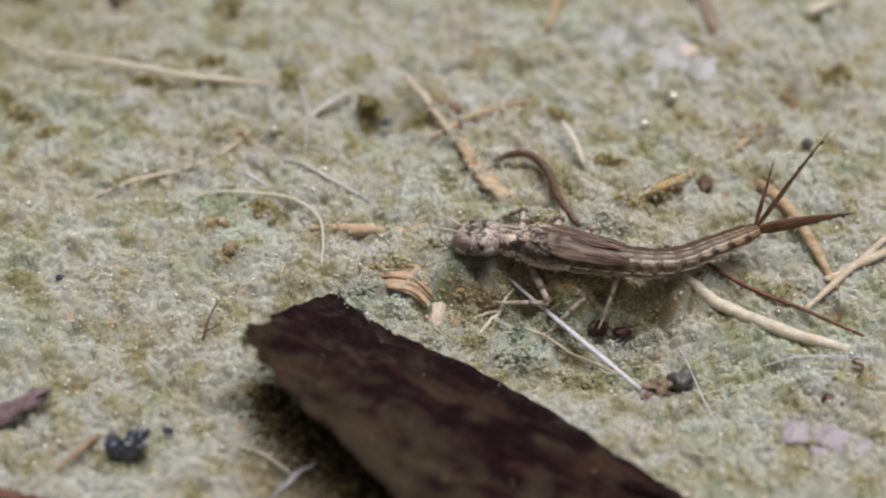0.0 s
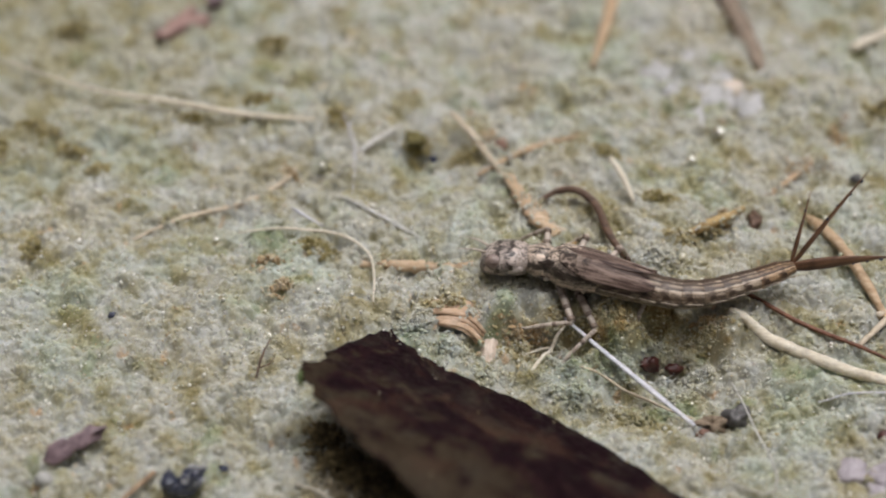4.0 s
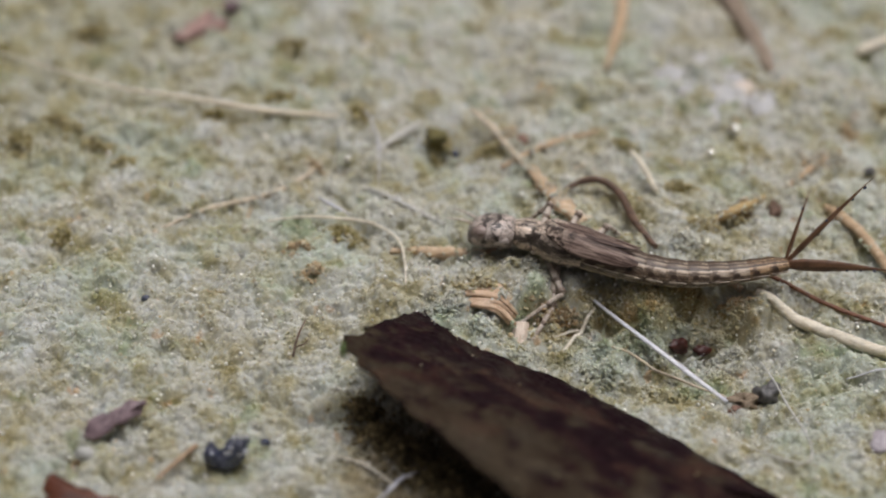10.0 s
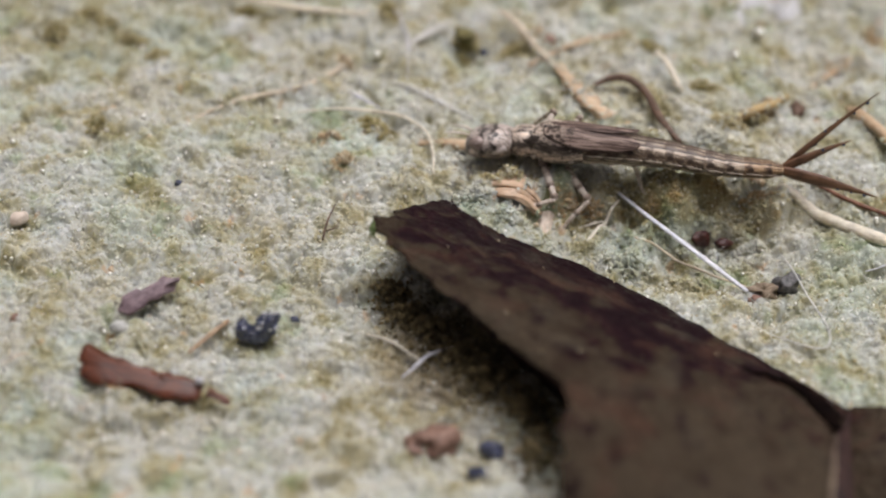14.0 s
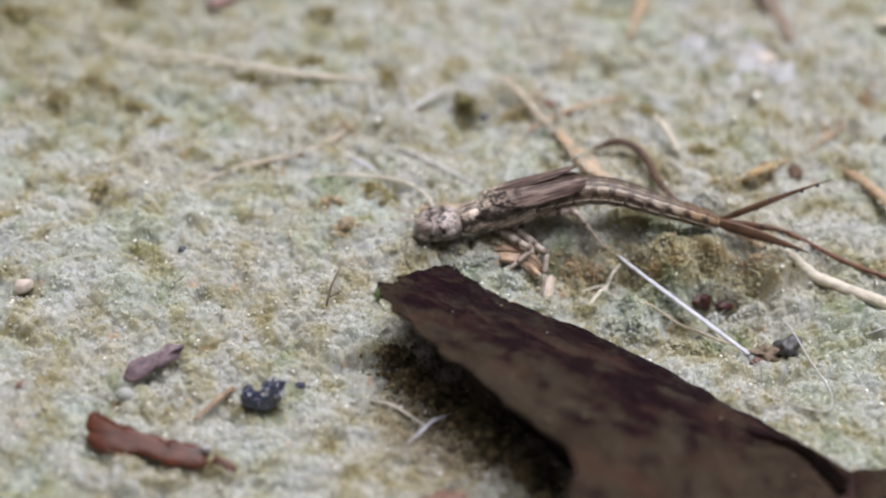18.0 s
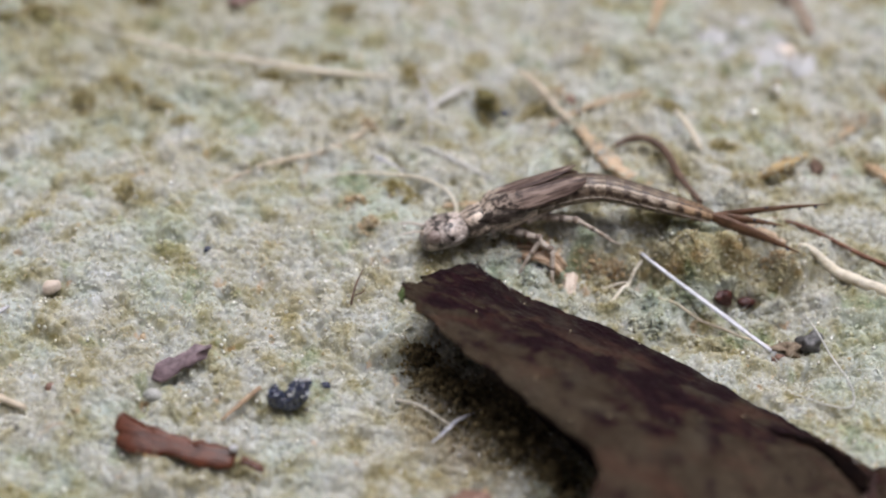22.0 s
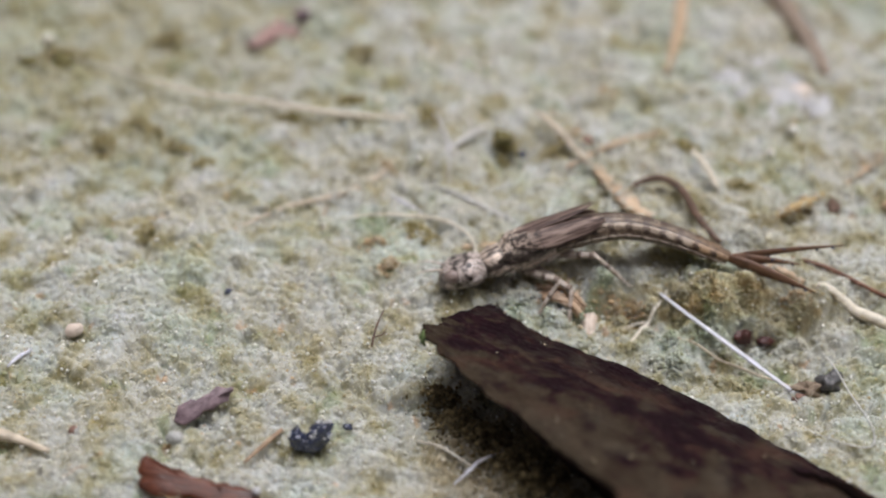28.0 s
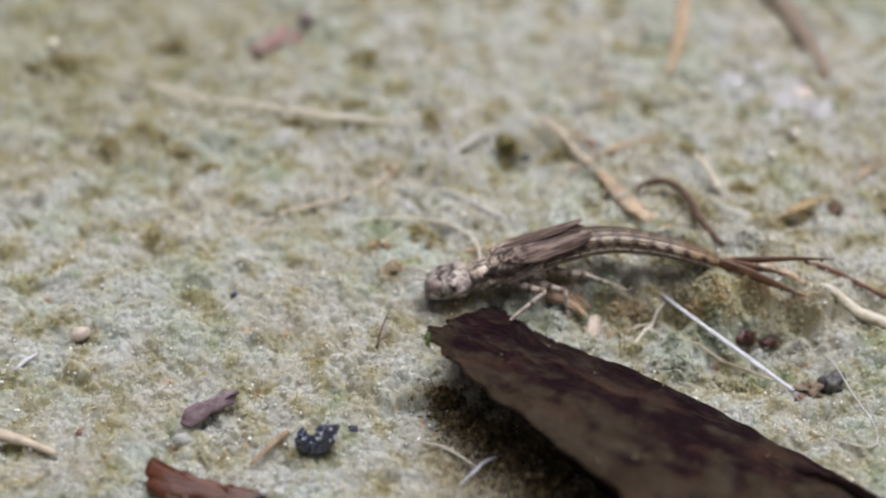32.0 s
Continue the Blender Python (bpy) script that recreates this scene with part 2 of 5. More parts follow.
def loft(sections, sides=16):
    """A body along x: rows of x, half width, half height, middle height."""
    bm, rings = bmesh.new(), []
    for x, w, h, z in sections:
        rings.append([bm.verts.new((x, w * math.cos(2 * math.pi * s / sides), z + h * math.sin(2 * math.pi * s / sides))) for s in range(sides)])
    for a, b in zip(rings, rings[1:]):
        for s in range(sides):
            bm.faces.new((a[s], b[s], b[(s + 1) % sides], a[(s + 1) % sides]))
    bm.faces.new(rings[0])
    bm.faces.new(rings[-1][::-1])
    bmesh.ops.recalc_face_normals(bm, faces=bm.faces)
    return bm


# ---- ground ----
RNG = np.random.default_rng(7)
TABLE = RNG.random((256, 256))


def value_noise(x, y):
    """Smooth noise from 0 to 1 with cells one millimetre wide."""
    i, j = np.floor(x).astype(int), np.floor(y).astype(int)
    u, v = x - i, y - j
    u, v = u * u * (3 - 2 * u), v * v * (3 - 2 * v)
    a, b = TABLE[i % 256, j % 256], TABLE[(i + 1) % 256, j % 256]
    c, d = TABLE[i % 256, (j + 1) % 256], TABLE[(i + 1) % 256, (j + 1) % 256]
    return (a * (1 - u) + b * u) * (1 - v) + (c * (1 - u) + d * u) * v


def hill(x, y, cx, cy, rx, ry):
    return np.exp(-((x - cx) / rx) ** 2 - ((y - cy) / ry) ** 2)


def level(x, y):
    """The broad lie of the bed: a mossy ledge with a hollow before it."""
    x, y = np.asarray(x, float), np.asarray(y, float)
    z = 0.5 * (value_noise(x / 9 + 3, y / 9 + 5) - 0.5)
    edge = 0.2 - 0.65 * np.exp(-((x - 11.5) / 4.5) ** 4) + 0.2 * np.sin(x * 1.1) + 1.5 * (value_noise(x * 1.25 + 5, y * 1.25 + 9) - 0.5)
    step = 1 / (1 + np.exp(np.clip(-(y - edge) * 2.5, -50, 50)))
    z = z + (-1.45 + 2.15 * step) * np.exp(-((x - 8.5) / 6.5) ** 4 - ((y - 1) / 7.0) ** 4)
    z = z - 1.0 * hill(x, y, 16, -6, 7, 5) * (1 - step)
    z = z + 0.55 * hill(x, y, -2.4, 0.5, 2.6, 1.8)
    z = z - 0.5 * hill(x, y, 11.2, -0.9, 2.6, 0.45) - 0.5 * hill(x, y, 5.6, -0.8, 1.8, 0.8) - 0.6 * hill(x, y, 7.7, 0.1, 0.8, 0.8)
    z = z - 0.95 * hill(x, y, 11.3, -1.15, 0.75, 0.65) - 0.9 * hill(x, y, 12.4, -1.25, 0.6, 0.55)
    return z - 1.2 * hill(x, y, 0.2, 11.6, 1.8, 1.6)


def mounds(x, y, cell, shift):
    """Rounded cushions with creases between them, about one cell apart, from 0 to 1."""
    u, v = x / cell + shift, y / cell + shift * 1.7
    i, j = np.floor(u).astype(int), np.floor(v).astype(int)
    best = np.zeros_like(u)
    for di in (-1, 0, 1):
        for dj in (-1, 0, 1):
            a, b = (i + di) % 256, (j + dj) % 256
            px, py = i + di + 0.15 + 0.7 * TABLE[a, b], j + dj + 0.15 + 0.7 * TABLE[b, a]
            size = 0.55 + 0.55 * TABLE[(a + 90) % 256, b]
            d = ((u - px) ** 2 + (v - py) ** 2) / size ** 2
            best = np.maximum(best, np.sqrt(np.clip(1 - d, 0, 1)) * (0.4 + 0.6 * TABLE[a, (b + 50) % 256]))
    return best


def height(x, y):
    x, y = np.asarray(x, float), np.asarray(y, float)
    z = level(x, y)
    wx, wy = x + 0.7 * value_noise(x * 1.3, y * 1.3 + 40), y + 0.7 * value_noise(x * 1.3 + 70, y * 1.3)
    z = z + 0.40 * (value_noise(wx * 0.35 + 11, wy * 0.35 + 19) - 0.5)
    z = z + 0.85 * (mounds(wx, wy, 2.2, 3.3) - 0.45) + 0.60 * (mounds(wx, wy, 1.05, 8.1) - 0.5)
    z = z + (1.35 * (mounds(wx, wy, 1.15, 6.3) - 0.4) + 0.5 * (mounds(wx, wy, 0.6, 4.4) - 0.5)) * hill(x, y, 9.5, -0.6, 6.0, 1.7)
    z = z + 0.34 * (mounds(wx, wy, 0.52, 5.7) - 0.5) + 0.24 * (mounds(x + 0.3 * wx, y + 0.3 * wy, 0.36, 2.9) - 0.5)
    return z + 0.10 * (value_noise(x * 6.4, y * 6.4) - 0.5)


def spread(lo, hi, step, far, grow=1.35):
    mid, out, d = list(np.arange(lo, hi + step, step)), [], step
    while d < far:
        d *= grow
        out.append(d)
    run = np.cumsum(out)
    return np.array([*(mid[0] - run[::-1]), *mid, *(mid[-1] + run)])


def build_ground():
    xs = spread(-30, 29, 0.065, 500)
    near, away = spread(-18, 12, 0.065, 500), spread(12.1, 31, 0.11, 500)
    ys = np.concatenate([near[near < 12], away[away > 12.05]])
    gx, gy = np.meshgrid(xs, ys)
    gz = height(gx, gy)
    verts = np.stack([gx, gy, gz], -1).reshape(-1, 3)
    n, m = len(xs), len(ys)
    k = (np.arange(m - 1)[:, None] * n + np.arange(n - 1)[None]).ravel()
    faces = np.stack([k, k + 1, k + n + 1, k + n], 1)
    ob = new("ground", array_mesh("ground", verts, faces, GROUND))
    tagged(ob, "pale green algae-covered silt bed with soft lumps", "ground", kind="structure")


build_ground()

ICO_V = np.array([(0, -0.5257, 0.8507), (0.8507, 0, 0.5257), (0.8507, 0, -0.5257), (-0.8507, 0, -0.5257), (-0.8507, 0, 0.5257), (-0.5257, 0.8507, 0),
                  (0.5257, 0.8507, 0), (0.5257, -0.8507, 0), (-0.5257, -0.8507, 0), (0, -0.5257, -0.8507), (0, 0.5257, -0.8507), (0, 0.5257, 0.8507)])
ICO_F = np.array([(1, 2, 6), (1, 7, 2), (3, 4, 5), (4, 3, 8), (6, 5, 11), (5, 6, 10), (9, 10, 2), (10, 9, 3), (7, 8, 9), (8, 7, 0),
                  (11, 0, 1), (0, 11, 4), (6, 2, 10), (1, 6, 11), (3, 5, 10), (5, 4, 11), (2, 7, 9), (7, 1, 0), (3, 9, 8), (4, 8, 0)])

OCTA_V = np.array([(1, 0, 0), (0, 1, 0), (-1, 0, 0), (0, -1, 0), (0, 0, 1), (0, 0, -1)], float)
OCTA_F = np.array([(0, 1, 4), (1, 2, 4), (2, 3, 4), (3, 0, 4), (1, 0, 5), (2, 1, 5), (3, 2, 5), (0, 3, 5)])

TURNS = np.array([Euler((RNG.uniform(0, 6), RNG.uniform(0, 6), RNG.uniform(0, 6))).to_matrix() for _ in range(200)])


def spots_on_bed(count):
    """Places on the bed, fewer of them far off."""
    u = RNG.random(count)
    return RNG.uniform(-30, 29, count), -17 + 47 * (0.62 * u + 0.38 * u ** 2.2)


def scatter_grains(name, count, small, big, material, label, category, lift=0.3, uneven=0.25, smooth=True, squash=0.75, ball=None, face=None):
    ball, face = (ICO_V, ICO_F) if ball is None else (ball, face)
    k = len(ball)
    x, y = spots_on_bed(count)
    r = small * (big / small) ** (RNG.random(count) ** 1.8)
    z = height(x, y) + r * lift
    v = ball[None] * (1 + RNG.uniform(-uneven, uneven, (count, k, 1)))
    v = v * (r[:, None, None] * RNG.uniform((0.7, 0.7, squash * 0.7), (1.2, 1.2, squash * 1.2), (count, 1, 3)))
    v = v @ TURNS[RNG.integers(0, 200, count)] + np.stack([x, y, z], -1)[:, None]
    f = face[None] + (np.arange(count) * k)[:, None, None]
    ob = new(name, array_mesh(name, v.reshape(-1, 3), f.reshape(-1, 3), material, smooth))
    tagged(ob, label, category, kind="stuff")


PALE = mat_silt_grain()
QUARTZ = mat_grain("quartz", [(0.0, (0.60, 0.575, 0.44)), (0.7, (0.66, 0.645, 0.53)), (1.0, (0.6, 0.47, 0.28))], 0.26, 1.0, 0.0, 1.8, 1.0, 0.0)
scatter_grains("silt_grains", 80000, 0.035, 0.12, PALE, "pale green-grey silt grains and algae specks", "silt", 0.0, 0.45, False, 0.9, OCTA_V, OCTA_F)
scatter_grains("algae_crumbs", 16000, 0.07, 0.20, PALE, "soft pale crumbs of algae on silt", "algae", -0.25, 0.55, False, 0.8, OCTA_V, OCTA_F)
scatter_grains("quartz_grains", 24000, 0.03, 0.09, QUARTZ, "tiny glinting quartz sand grains", "sand", 0.5, 0.35, False, 0.75, OCTA_V, OCTA_F)


def scatter_hairs(count):
    """Short algae filaments: three-sided tapering hairs in two bends."""
    x, y = spots_on_bed(count)
    p0 = np.stack([x, y, height(x, y)], -1)
    way = np.stack([RNG.normal(0, 0.7, count), RNG.normal(0, 0.7, count), RNG.uniform(0.3, 1.0, count)], -1)
    way *= (RNG.uniform(0.15, 0.5, count) / np.linalg.norm(way, axis=1))[:, None]
    bow = RNG.normal(0, 0.12, (count, 3))
    line = np.stack([p0, p0 + way * 0.5 + bow, p0 + way + bow * 0.4], 1)
    r = np.array([0.018, 0.014, 0.005])[None, :, None] * RNG.uniform(0.7, 1.5, (count, 1, 1))
    corner = np.array([(1, 0, 0), (-0.5, 0.87, 0.3), (-0.5, -0.87, -0.3)])
    v = (line[:, :, None] + corner[None, None] * r[..., None]).reshape(-1, 3)
    one = np.array([(3 * k + s, 3 * k + (s + 1) % 3, 3 * k + 3 + (s + 1) % 3, 3 * k + 3 + s) for k in range(2) for s in range(3)])
    f = one[None] + (np.arange(count) * 9)[:, None, None]
    tagged(new("algae_hairs", array_mesh("algae_hairs", v, f.reshape(-1, 4), PALE)), "fine pale algae filaments", "algae", kind="stuff")


def scatter_bubbles(count):
    """Round clear beads of gas and quartz caught on the algae."""
    ball, face = ICO_V, ICO_F
    x, y = spots_on_bed(count)
    r = 0.02 + 0.10 * RNG.random(count) ** 3.6
    v = ball[None] * r[:, None, None] + np.stack([x, y, height(x, y) + r * RNG.uniform(0.2, 1.0, count)], -1)[:, None]
    f = face[None] + (np.arange(count) * len(ball))[:, None, None]
    tagged(new("gas_bubbles", array_mesh("gas_bubbles", v.reshape(-1, 3), f.reshape(-1, 3), BEAD)), "tiny silvery gas bubbles on the algae", "bubble", kind="stuff")


BEAD = mat_grain("gas_bubble", [(0.0, (0.86, 0.86, 0.82)), (1.0, (0.92, 0.92, 0.9))], 0.3, 1.0, 0.0, 1.75, 0.0, 0.0)
BEAD.node_tree.nodes["Principled BSDF"].inputs["Metallic"].default_value = 1.0
scatter_bubbles(9000)
scatter_hairs(12000)


# ---- things: shapes shared by many ----
def surface(rows, nu, nv):
    """A smooth sheet through a net of points: nu pieces along a row, nv across."""
    lines = [bent(r, nu) for r in rows]
    return [bent([l[i] for l in lines], nv) for i in range(nu + 1)]


def sheet(rows, nu, nv, thick, ragged=0.0, wave=0.0, seed=0):
    """A thin leaf-like body through a net of points, with ragged rims and a slightly wavy face."""
    rng = random.Random(seed)
    net = surface(rows, nu, nv)
    bm, v = bmesh.new(), []
    for i, col in enumerate(net):
        line = []
        for j, p in enumerate(col):
            p = p.copy()
            if ragged and (i in (0, nu) or j in (0, nv)):
                inner = net[min(max(i, 1), nu - 1)][min(max(j, 1), nv - 1)]
                p = p.lerp(inner, rng.uniform(-ragged, ragged))
            if ragged and i < 7:
                bite = noise.noise(Vector((j * 0.42, seed, 0))) + 0.8 * noise.noise(Vector((j * 1.3, seed, 4)))
                p += (net[i + 1][j] - net[i][j]).normalized() * max(-0.3, bite) * 1.1 * (1 - i / 7)
            p.z += wave * (noise.noise(p * 0.8) + 0.5 * noise.noise(p * 2.1))
            line.append(bm.verts.new(p))
        v.append(line)
    for i in range(nu):
        for j in range(nv):
            bm.faces.new((v[i][j], v[i + 1][j], v[i + 1][j + 1], v[i][j + 1]))
    bmesh.ops.recalc_face_normals(bm, faces=bm.faces)
    bmesh.ops.solidify(bm, geom=bm.faces[:], thickness=thick)
    return bm


def lump(size, seed, rough=0.25, detail=2, freq=1.4):
    """A rough pebble with half axes in size."""
    bm = bmesh.new()
    bmesh.ops.create_icosphere(bm, subdivisions=detail, radius=1.0)
    off = Vector((seed * 3.7, seed * 1.9, seed * 5.3))
    for v in bm.verts:
        k = 1 + rough * noise.noise(v.co * freq + off) * 1.6 + rough * 0.5 * noise.noise(v.co * freq * 3 + off)
        v.co = Vector((v.co.x * size[0] * k, v.co.y * size[1] * k, v.co.z * size[2] * k))
    return bm


def slab(outline, thick, seed=0, rough=0.06, bend=0.0):
    """A flat ragged chip: an outline in its own plane, with a thickness and rounded rims."""
    rng = random.Random(seed)
    pts = []
    for k, p in enumerate(outline):
        q = outline[(k + 1) % len(outline)]
        n = max(2, int(math.dist(p, q) / 0.22))
        for s in range(n):
            f = s / n
            pts.append((p[0] + (q[0] - p[0]) * f + rng.uniform(-rough, rough), p[1] + (q[1] - p[1]) * f + rng.uniform(-rough, rough)))
    cx, cy = sum(p[0] for p in pts) / len(pts), sum(p[1] for p in pts) / len(pts)
    bm, rings = bmesh.new(), []
    for scale, z in ((0.5, -0.5), (0.93, -0.5), (1.0, -0.2), (1.0, 0.25), (0.93, 0.5), (0.5, 0.52)):
        ring = []
        for x, y in pts:
            x, y = cx + (x - cx) * scale, cy + (y - cy) * scale
            ring.append(bm.verts.new((x, y, z * thick + bend * (x - cx) ** 2 + rough * 0.6 * noise.noise(Vector((x * 2, y * 5, seed))))))
        rings.append(ring)
    n = len(pts)
    for a, b in zip(rings, rings[1:]):
        for s in range(n):
            bm.faces.new((a[s], a[(s + 1) % n], b[(s + 1) % n], b[s]))
    bm.faces.new(rings[0][::-1])
    bm.faces.new(rings[-1])
    return bm


def lone(name, bm, material, label, category, at=(0, 0, 0), turn=(0, 0, 0), group="", smooth=True):
    """A thing that is one mesh."""
    ob = part(name, bm, material, None, label, at, smooth)
    ob.rotation_euler = [radians(a) for a in turn]
    return tagged(ob, label, category, group)


def strand(name, points, radii, material, label, category, group="", sides=7, steps=24, flat=1.0, rough=0.12, seed=1, sink=0.35, stiff=False):
    """A bent rod that lies on the bed, or sinks into it where sink is less than nothing; a stiff one keeps its line."""
    points, thick = bent(points, steps), max(radii)
    floor_z = height(np.array([p.x for p in points]), np.array([p.y for p in points])) + thick * sink
    rise = np.maximum(floor_z - np.array([p.z for p in points]), 0)
    if sink > 0:
        wide = np.pad(rise, 3, mode="edge")
        rise = np.max([wide[k:k + len(rise)] for k in range(7)], axis=0)
    rise = np.convolve(np.pad(rise, 2, mode="edge"), np.ones(5) / 5, "valid")
    if stiff:
        rise = np.zeros(len(points))
    points = [p + Vector((0, 0, float(u))) for p, u in zip(points, rise)]
    base = Vector(points[len(points) // 2])
    bm = tube([Vector(p) - base for p in points], radii, sides, steps, flat, rough, seed)
    return lone(name, bm, material, label, category, base, group=group)


# ---- dead leaf ----
def build_leaf():
    thing = empty("dead_leaf", (5, -11, 0), "curled dark maroon and brown dead leaf fragment lying on silt", "leaf")
    base = Vector((5, -11, 0))
    rows = [[(-2.1, -3.4, 2.0), (-0.9, -1.6, 0.9), (0.0, -0.8, 0.15), (1.7, -2.5, 0.1), (3.7, -3.7, 0.1), (6.7, -5.4, 0.2), (10.4, -8.1, 0.2), (12.4, -10.0, 0.5), (14.3, -11.4, 0.6), (15.8, -13.0, 0.7)],
            [(-2.8, -5.0, 3.0), (-1.2, -3.9, 2.0), (-0.2, -3.4, 1.5), (1.4, -4.6, 1.3), (3.5, -5.8, 1.4), (6.6, -7.3, 1.2), (10.0, -9.6, 1.1), (12.4, -11.3, 1.2), (14.2, -12.8, 1.2), (15.3, -14.3, 1.2)],
            [(-3.3, -7.0, 3.9), (-1.8, -7.6, 3.6), (-0.5, -7.8, 3.3), (1.4, -8.8, 3.3), (3.8, -9.6, 3.2), (6.7, -10.4, 2.7), (9.8, -12.4, 2.5), (12.1, -14.0, 2.5), (13.6, -15.0, 2.4), (14.6, -15.6, 2.2)],
            [(-0.6, -10.5, 4.1), (0.4, -11.1, 4.2), (1.1, -11.5, 4.25), (2.2, -12.0, 4.3), (4.3, -12.8, 4.2), (6.8, -13.8, 3.8), (9.4, -15.8, 3.7), (11.6, -17.0, 3.5), (13.2, -17.2, 3.2), (14.2, -17.2, 2.9)],
            [(2.9, -14.4, 4.5), (3.5, -14.9, 4.6), (4.0, -15.3, 4.7), (4.6, -15.6, 4.7), (5.8, -16.4, 4.6), (7.4, -17.6, 4.4), (9.4, -18.9, 4.2), (11.2, -19.4, 3.9), (12.8, -19.2, 3.6), (13.9, -18.9, 3.3)],
            [(4.2, -16.3, 5.0), (4.5, -16.8, 5.0), (4.7, -17.2, 5.0), (5.4, -18.1, 5.0), (6.4, -19.1, 4.9), (7.8, -20.2, 4.7), (9.5, -20.9, 4.4), (11.0, -21.2, 4.1), (12.5, -20.9, 3.7), (13.6, -20.4, 3.4)],
            [(4.0, -19.6, 4.6), (4.6, -20.6, 4.5), (5.2, -21.4, 4.4), (5.9, -22.0, 4.2), (6.9, -22.6, 4.0), (8.2, -23.1, 3.7), (9.7, -23.4, 3.3), (11.0, -23.4, 2.9), (12.2, -23.0, 2.3), (13.2, -22.4, 1.8)],
            [(4.2, -22.6, 2.6), (5.0, -23.4, 2.4), (5.8, -24.0, 2.2), (6.6, -24.6, 2.0), (7.6, -25.0, 1.7), (8.8, -25.3, 1.3), (10.0, -25.4, 1.0), (11.0, -25.3, 0.7), (12.0, -24.8, 0.4), (12.8, -24.2, 0.1)]]
    rows = [[Vector(p) - base for p in r] for r in rows]
    part("blade", sheet(rows, 90, 64, 0.14, 0.6, 0.16, 3), LEAF, thing)
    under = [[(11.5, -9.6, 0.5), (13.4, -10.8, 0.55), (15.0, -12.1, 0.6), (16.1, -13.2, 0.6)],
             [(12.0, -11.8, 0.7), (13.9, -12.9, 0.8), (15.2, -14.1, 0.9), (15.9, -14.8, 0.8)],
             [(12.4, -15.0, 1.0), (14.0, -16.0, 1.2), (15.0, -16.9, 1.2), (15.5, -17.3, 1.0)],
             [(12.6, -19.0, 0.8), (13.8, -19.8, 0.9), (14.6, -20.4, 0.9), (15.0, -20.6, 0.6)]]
    part("lower_layer", sheet([[Vector(p) - base for p in r] for r in under], 20, 24, 0.12, 0.4, 0.08, 5), LEAF_RED_AND_SHADE, thing, "reddish torn lower layer of the leaf")
    lobe = [[(15.6, -12.6, 0.4), (16.8, -12.7, 0.7), (18.2, -12.9, 0.8), (19.8, -13.2, 0.7), (21.4, -13.8, 0.2)],
            [(15.5, -14.4, 0.7), (16.8, -14.4, 1.2), (18.2, -14.5, 1.4), (19.8, -14.8, 1.3), (21.4, -15.2, 0.7)],
            [(15.2, -16.6, 0.9), (16.6, -16.5, 1.7), (18.0, -16.6, 2.0), (19.6, -16.8, 1.8), (21.2, -17.2, 1.0)],
            [(14.9, -19.0, 0.7), (16.4, -19.0, 1.5), (17.8, -19.0, 1.8), (19.4, -19.2, 1.6), (21.0, -19.4, 0.8)]]
    part("side_lobe", sheet([[Vector(p) - base for p in r] for r in lobe], 24, 20, 0.12, 0.4, 0.08, 8), LEAF, thing)
    part("pale_rim", tube([Vector(p) - base for p in ((14.75, -15.7, 2.25), (14.4, -17.0, 2.9), (14.05, -18.6, 3.3), (13.75, -20.2, 3.4))], [0.02, 0.05, 0.08, 0.04], 7, 26, 1.0, 0.8, 4), DULL, thing, "pale crumbly rim of the torn leaf")
    # A dark sheet added below the left edge to blacken the shaded gap.
    shade_rows = [[(-0.6, -9.4, 3.7), (1.0, -12.0, 3.8), (3.0, -14.1, 3.9), (4.8, -16.4, 4.2), (5.0, -19.6, 3.9), (5.3, -22.4, 2.0)],
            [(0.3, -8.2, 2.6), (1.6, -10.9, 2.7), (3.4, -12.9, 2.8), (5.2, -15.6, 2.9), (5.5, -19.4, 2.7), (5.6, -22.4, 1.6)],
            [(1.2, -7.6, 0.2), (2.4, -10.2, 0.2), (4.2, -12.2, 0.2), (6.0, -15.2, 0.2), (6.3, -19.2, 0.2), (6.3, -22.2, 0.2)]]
    part("shade_sheet", sheet([[Vector(p) - base for p in r] for r in shade_rows], 30, 12, 0.1, 0.3, 0.12, 6), LEAF_RED_AND_SHADE, thing, "dark sheet added beneath the leaf edge for its deep shade")
    net = [p for col in surface(rows, 60, 40) for p in col]
    # The slit isn't cut: a near-black tube on the blade paints its shade.
    slit = []
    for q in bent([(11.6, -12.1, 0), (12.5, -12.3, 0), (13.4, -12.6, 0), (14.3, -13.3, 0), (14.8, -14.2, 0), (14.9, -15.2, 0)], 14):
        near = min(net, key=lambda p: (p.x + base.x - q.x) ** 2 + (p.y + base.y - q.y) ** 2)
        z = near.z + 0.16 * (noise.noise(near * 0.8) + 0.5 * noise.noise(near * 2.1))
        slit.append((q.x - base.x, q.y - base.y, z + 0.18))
    part("slit_shade", tube(slit, [0.05, 0.14, 0.24, 0.36, 0.42, 0.24], 8, 28, 0.45, 0.25, 4), SLIT_SHADE, thing, "dark tube standing for the shade in a torn slit")
    rng = random.Random(5)
    for k in range(14):
        row, i = rng.randrange(0, 4), rng.randrange(0, 9)
        p = rows[row][i].lerp(rows[row][i + 1], rng.random()).lerp(rows[row + 1][i], rng.random() * 0.8)
        part("grit", lump((0.04, 0.045, 0.035), k, 0.4, 1), QUARTZ, thing, "", p + Vector((0, 0, 0.12)))
    part("green_tip", lump((0.13, 0.2, 0.24), 4, 0.8, 3, 2.5), MOSS, thing, "small green mossy tip", Vector((-3.45, -6.9, 3.75)) - base)


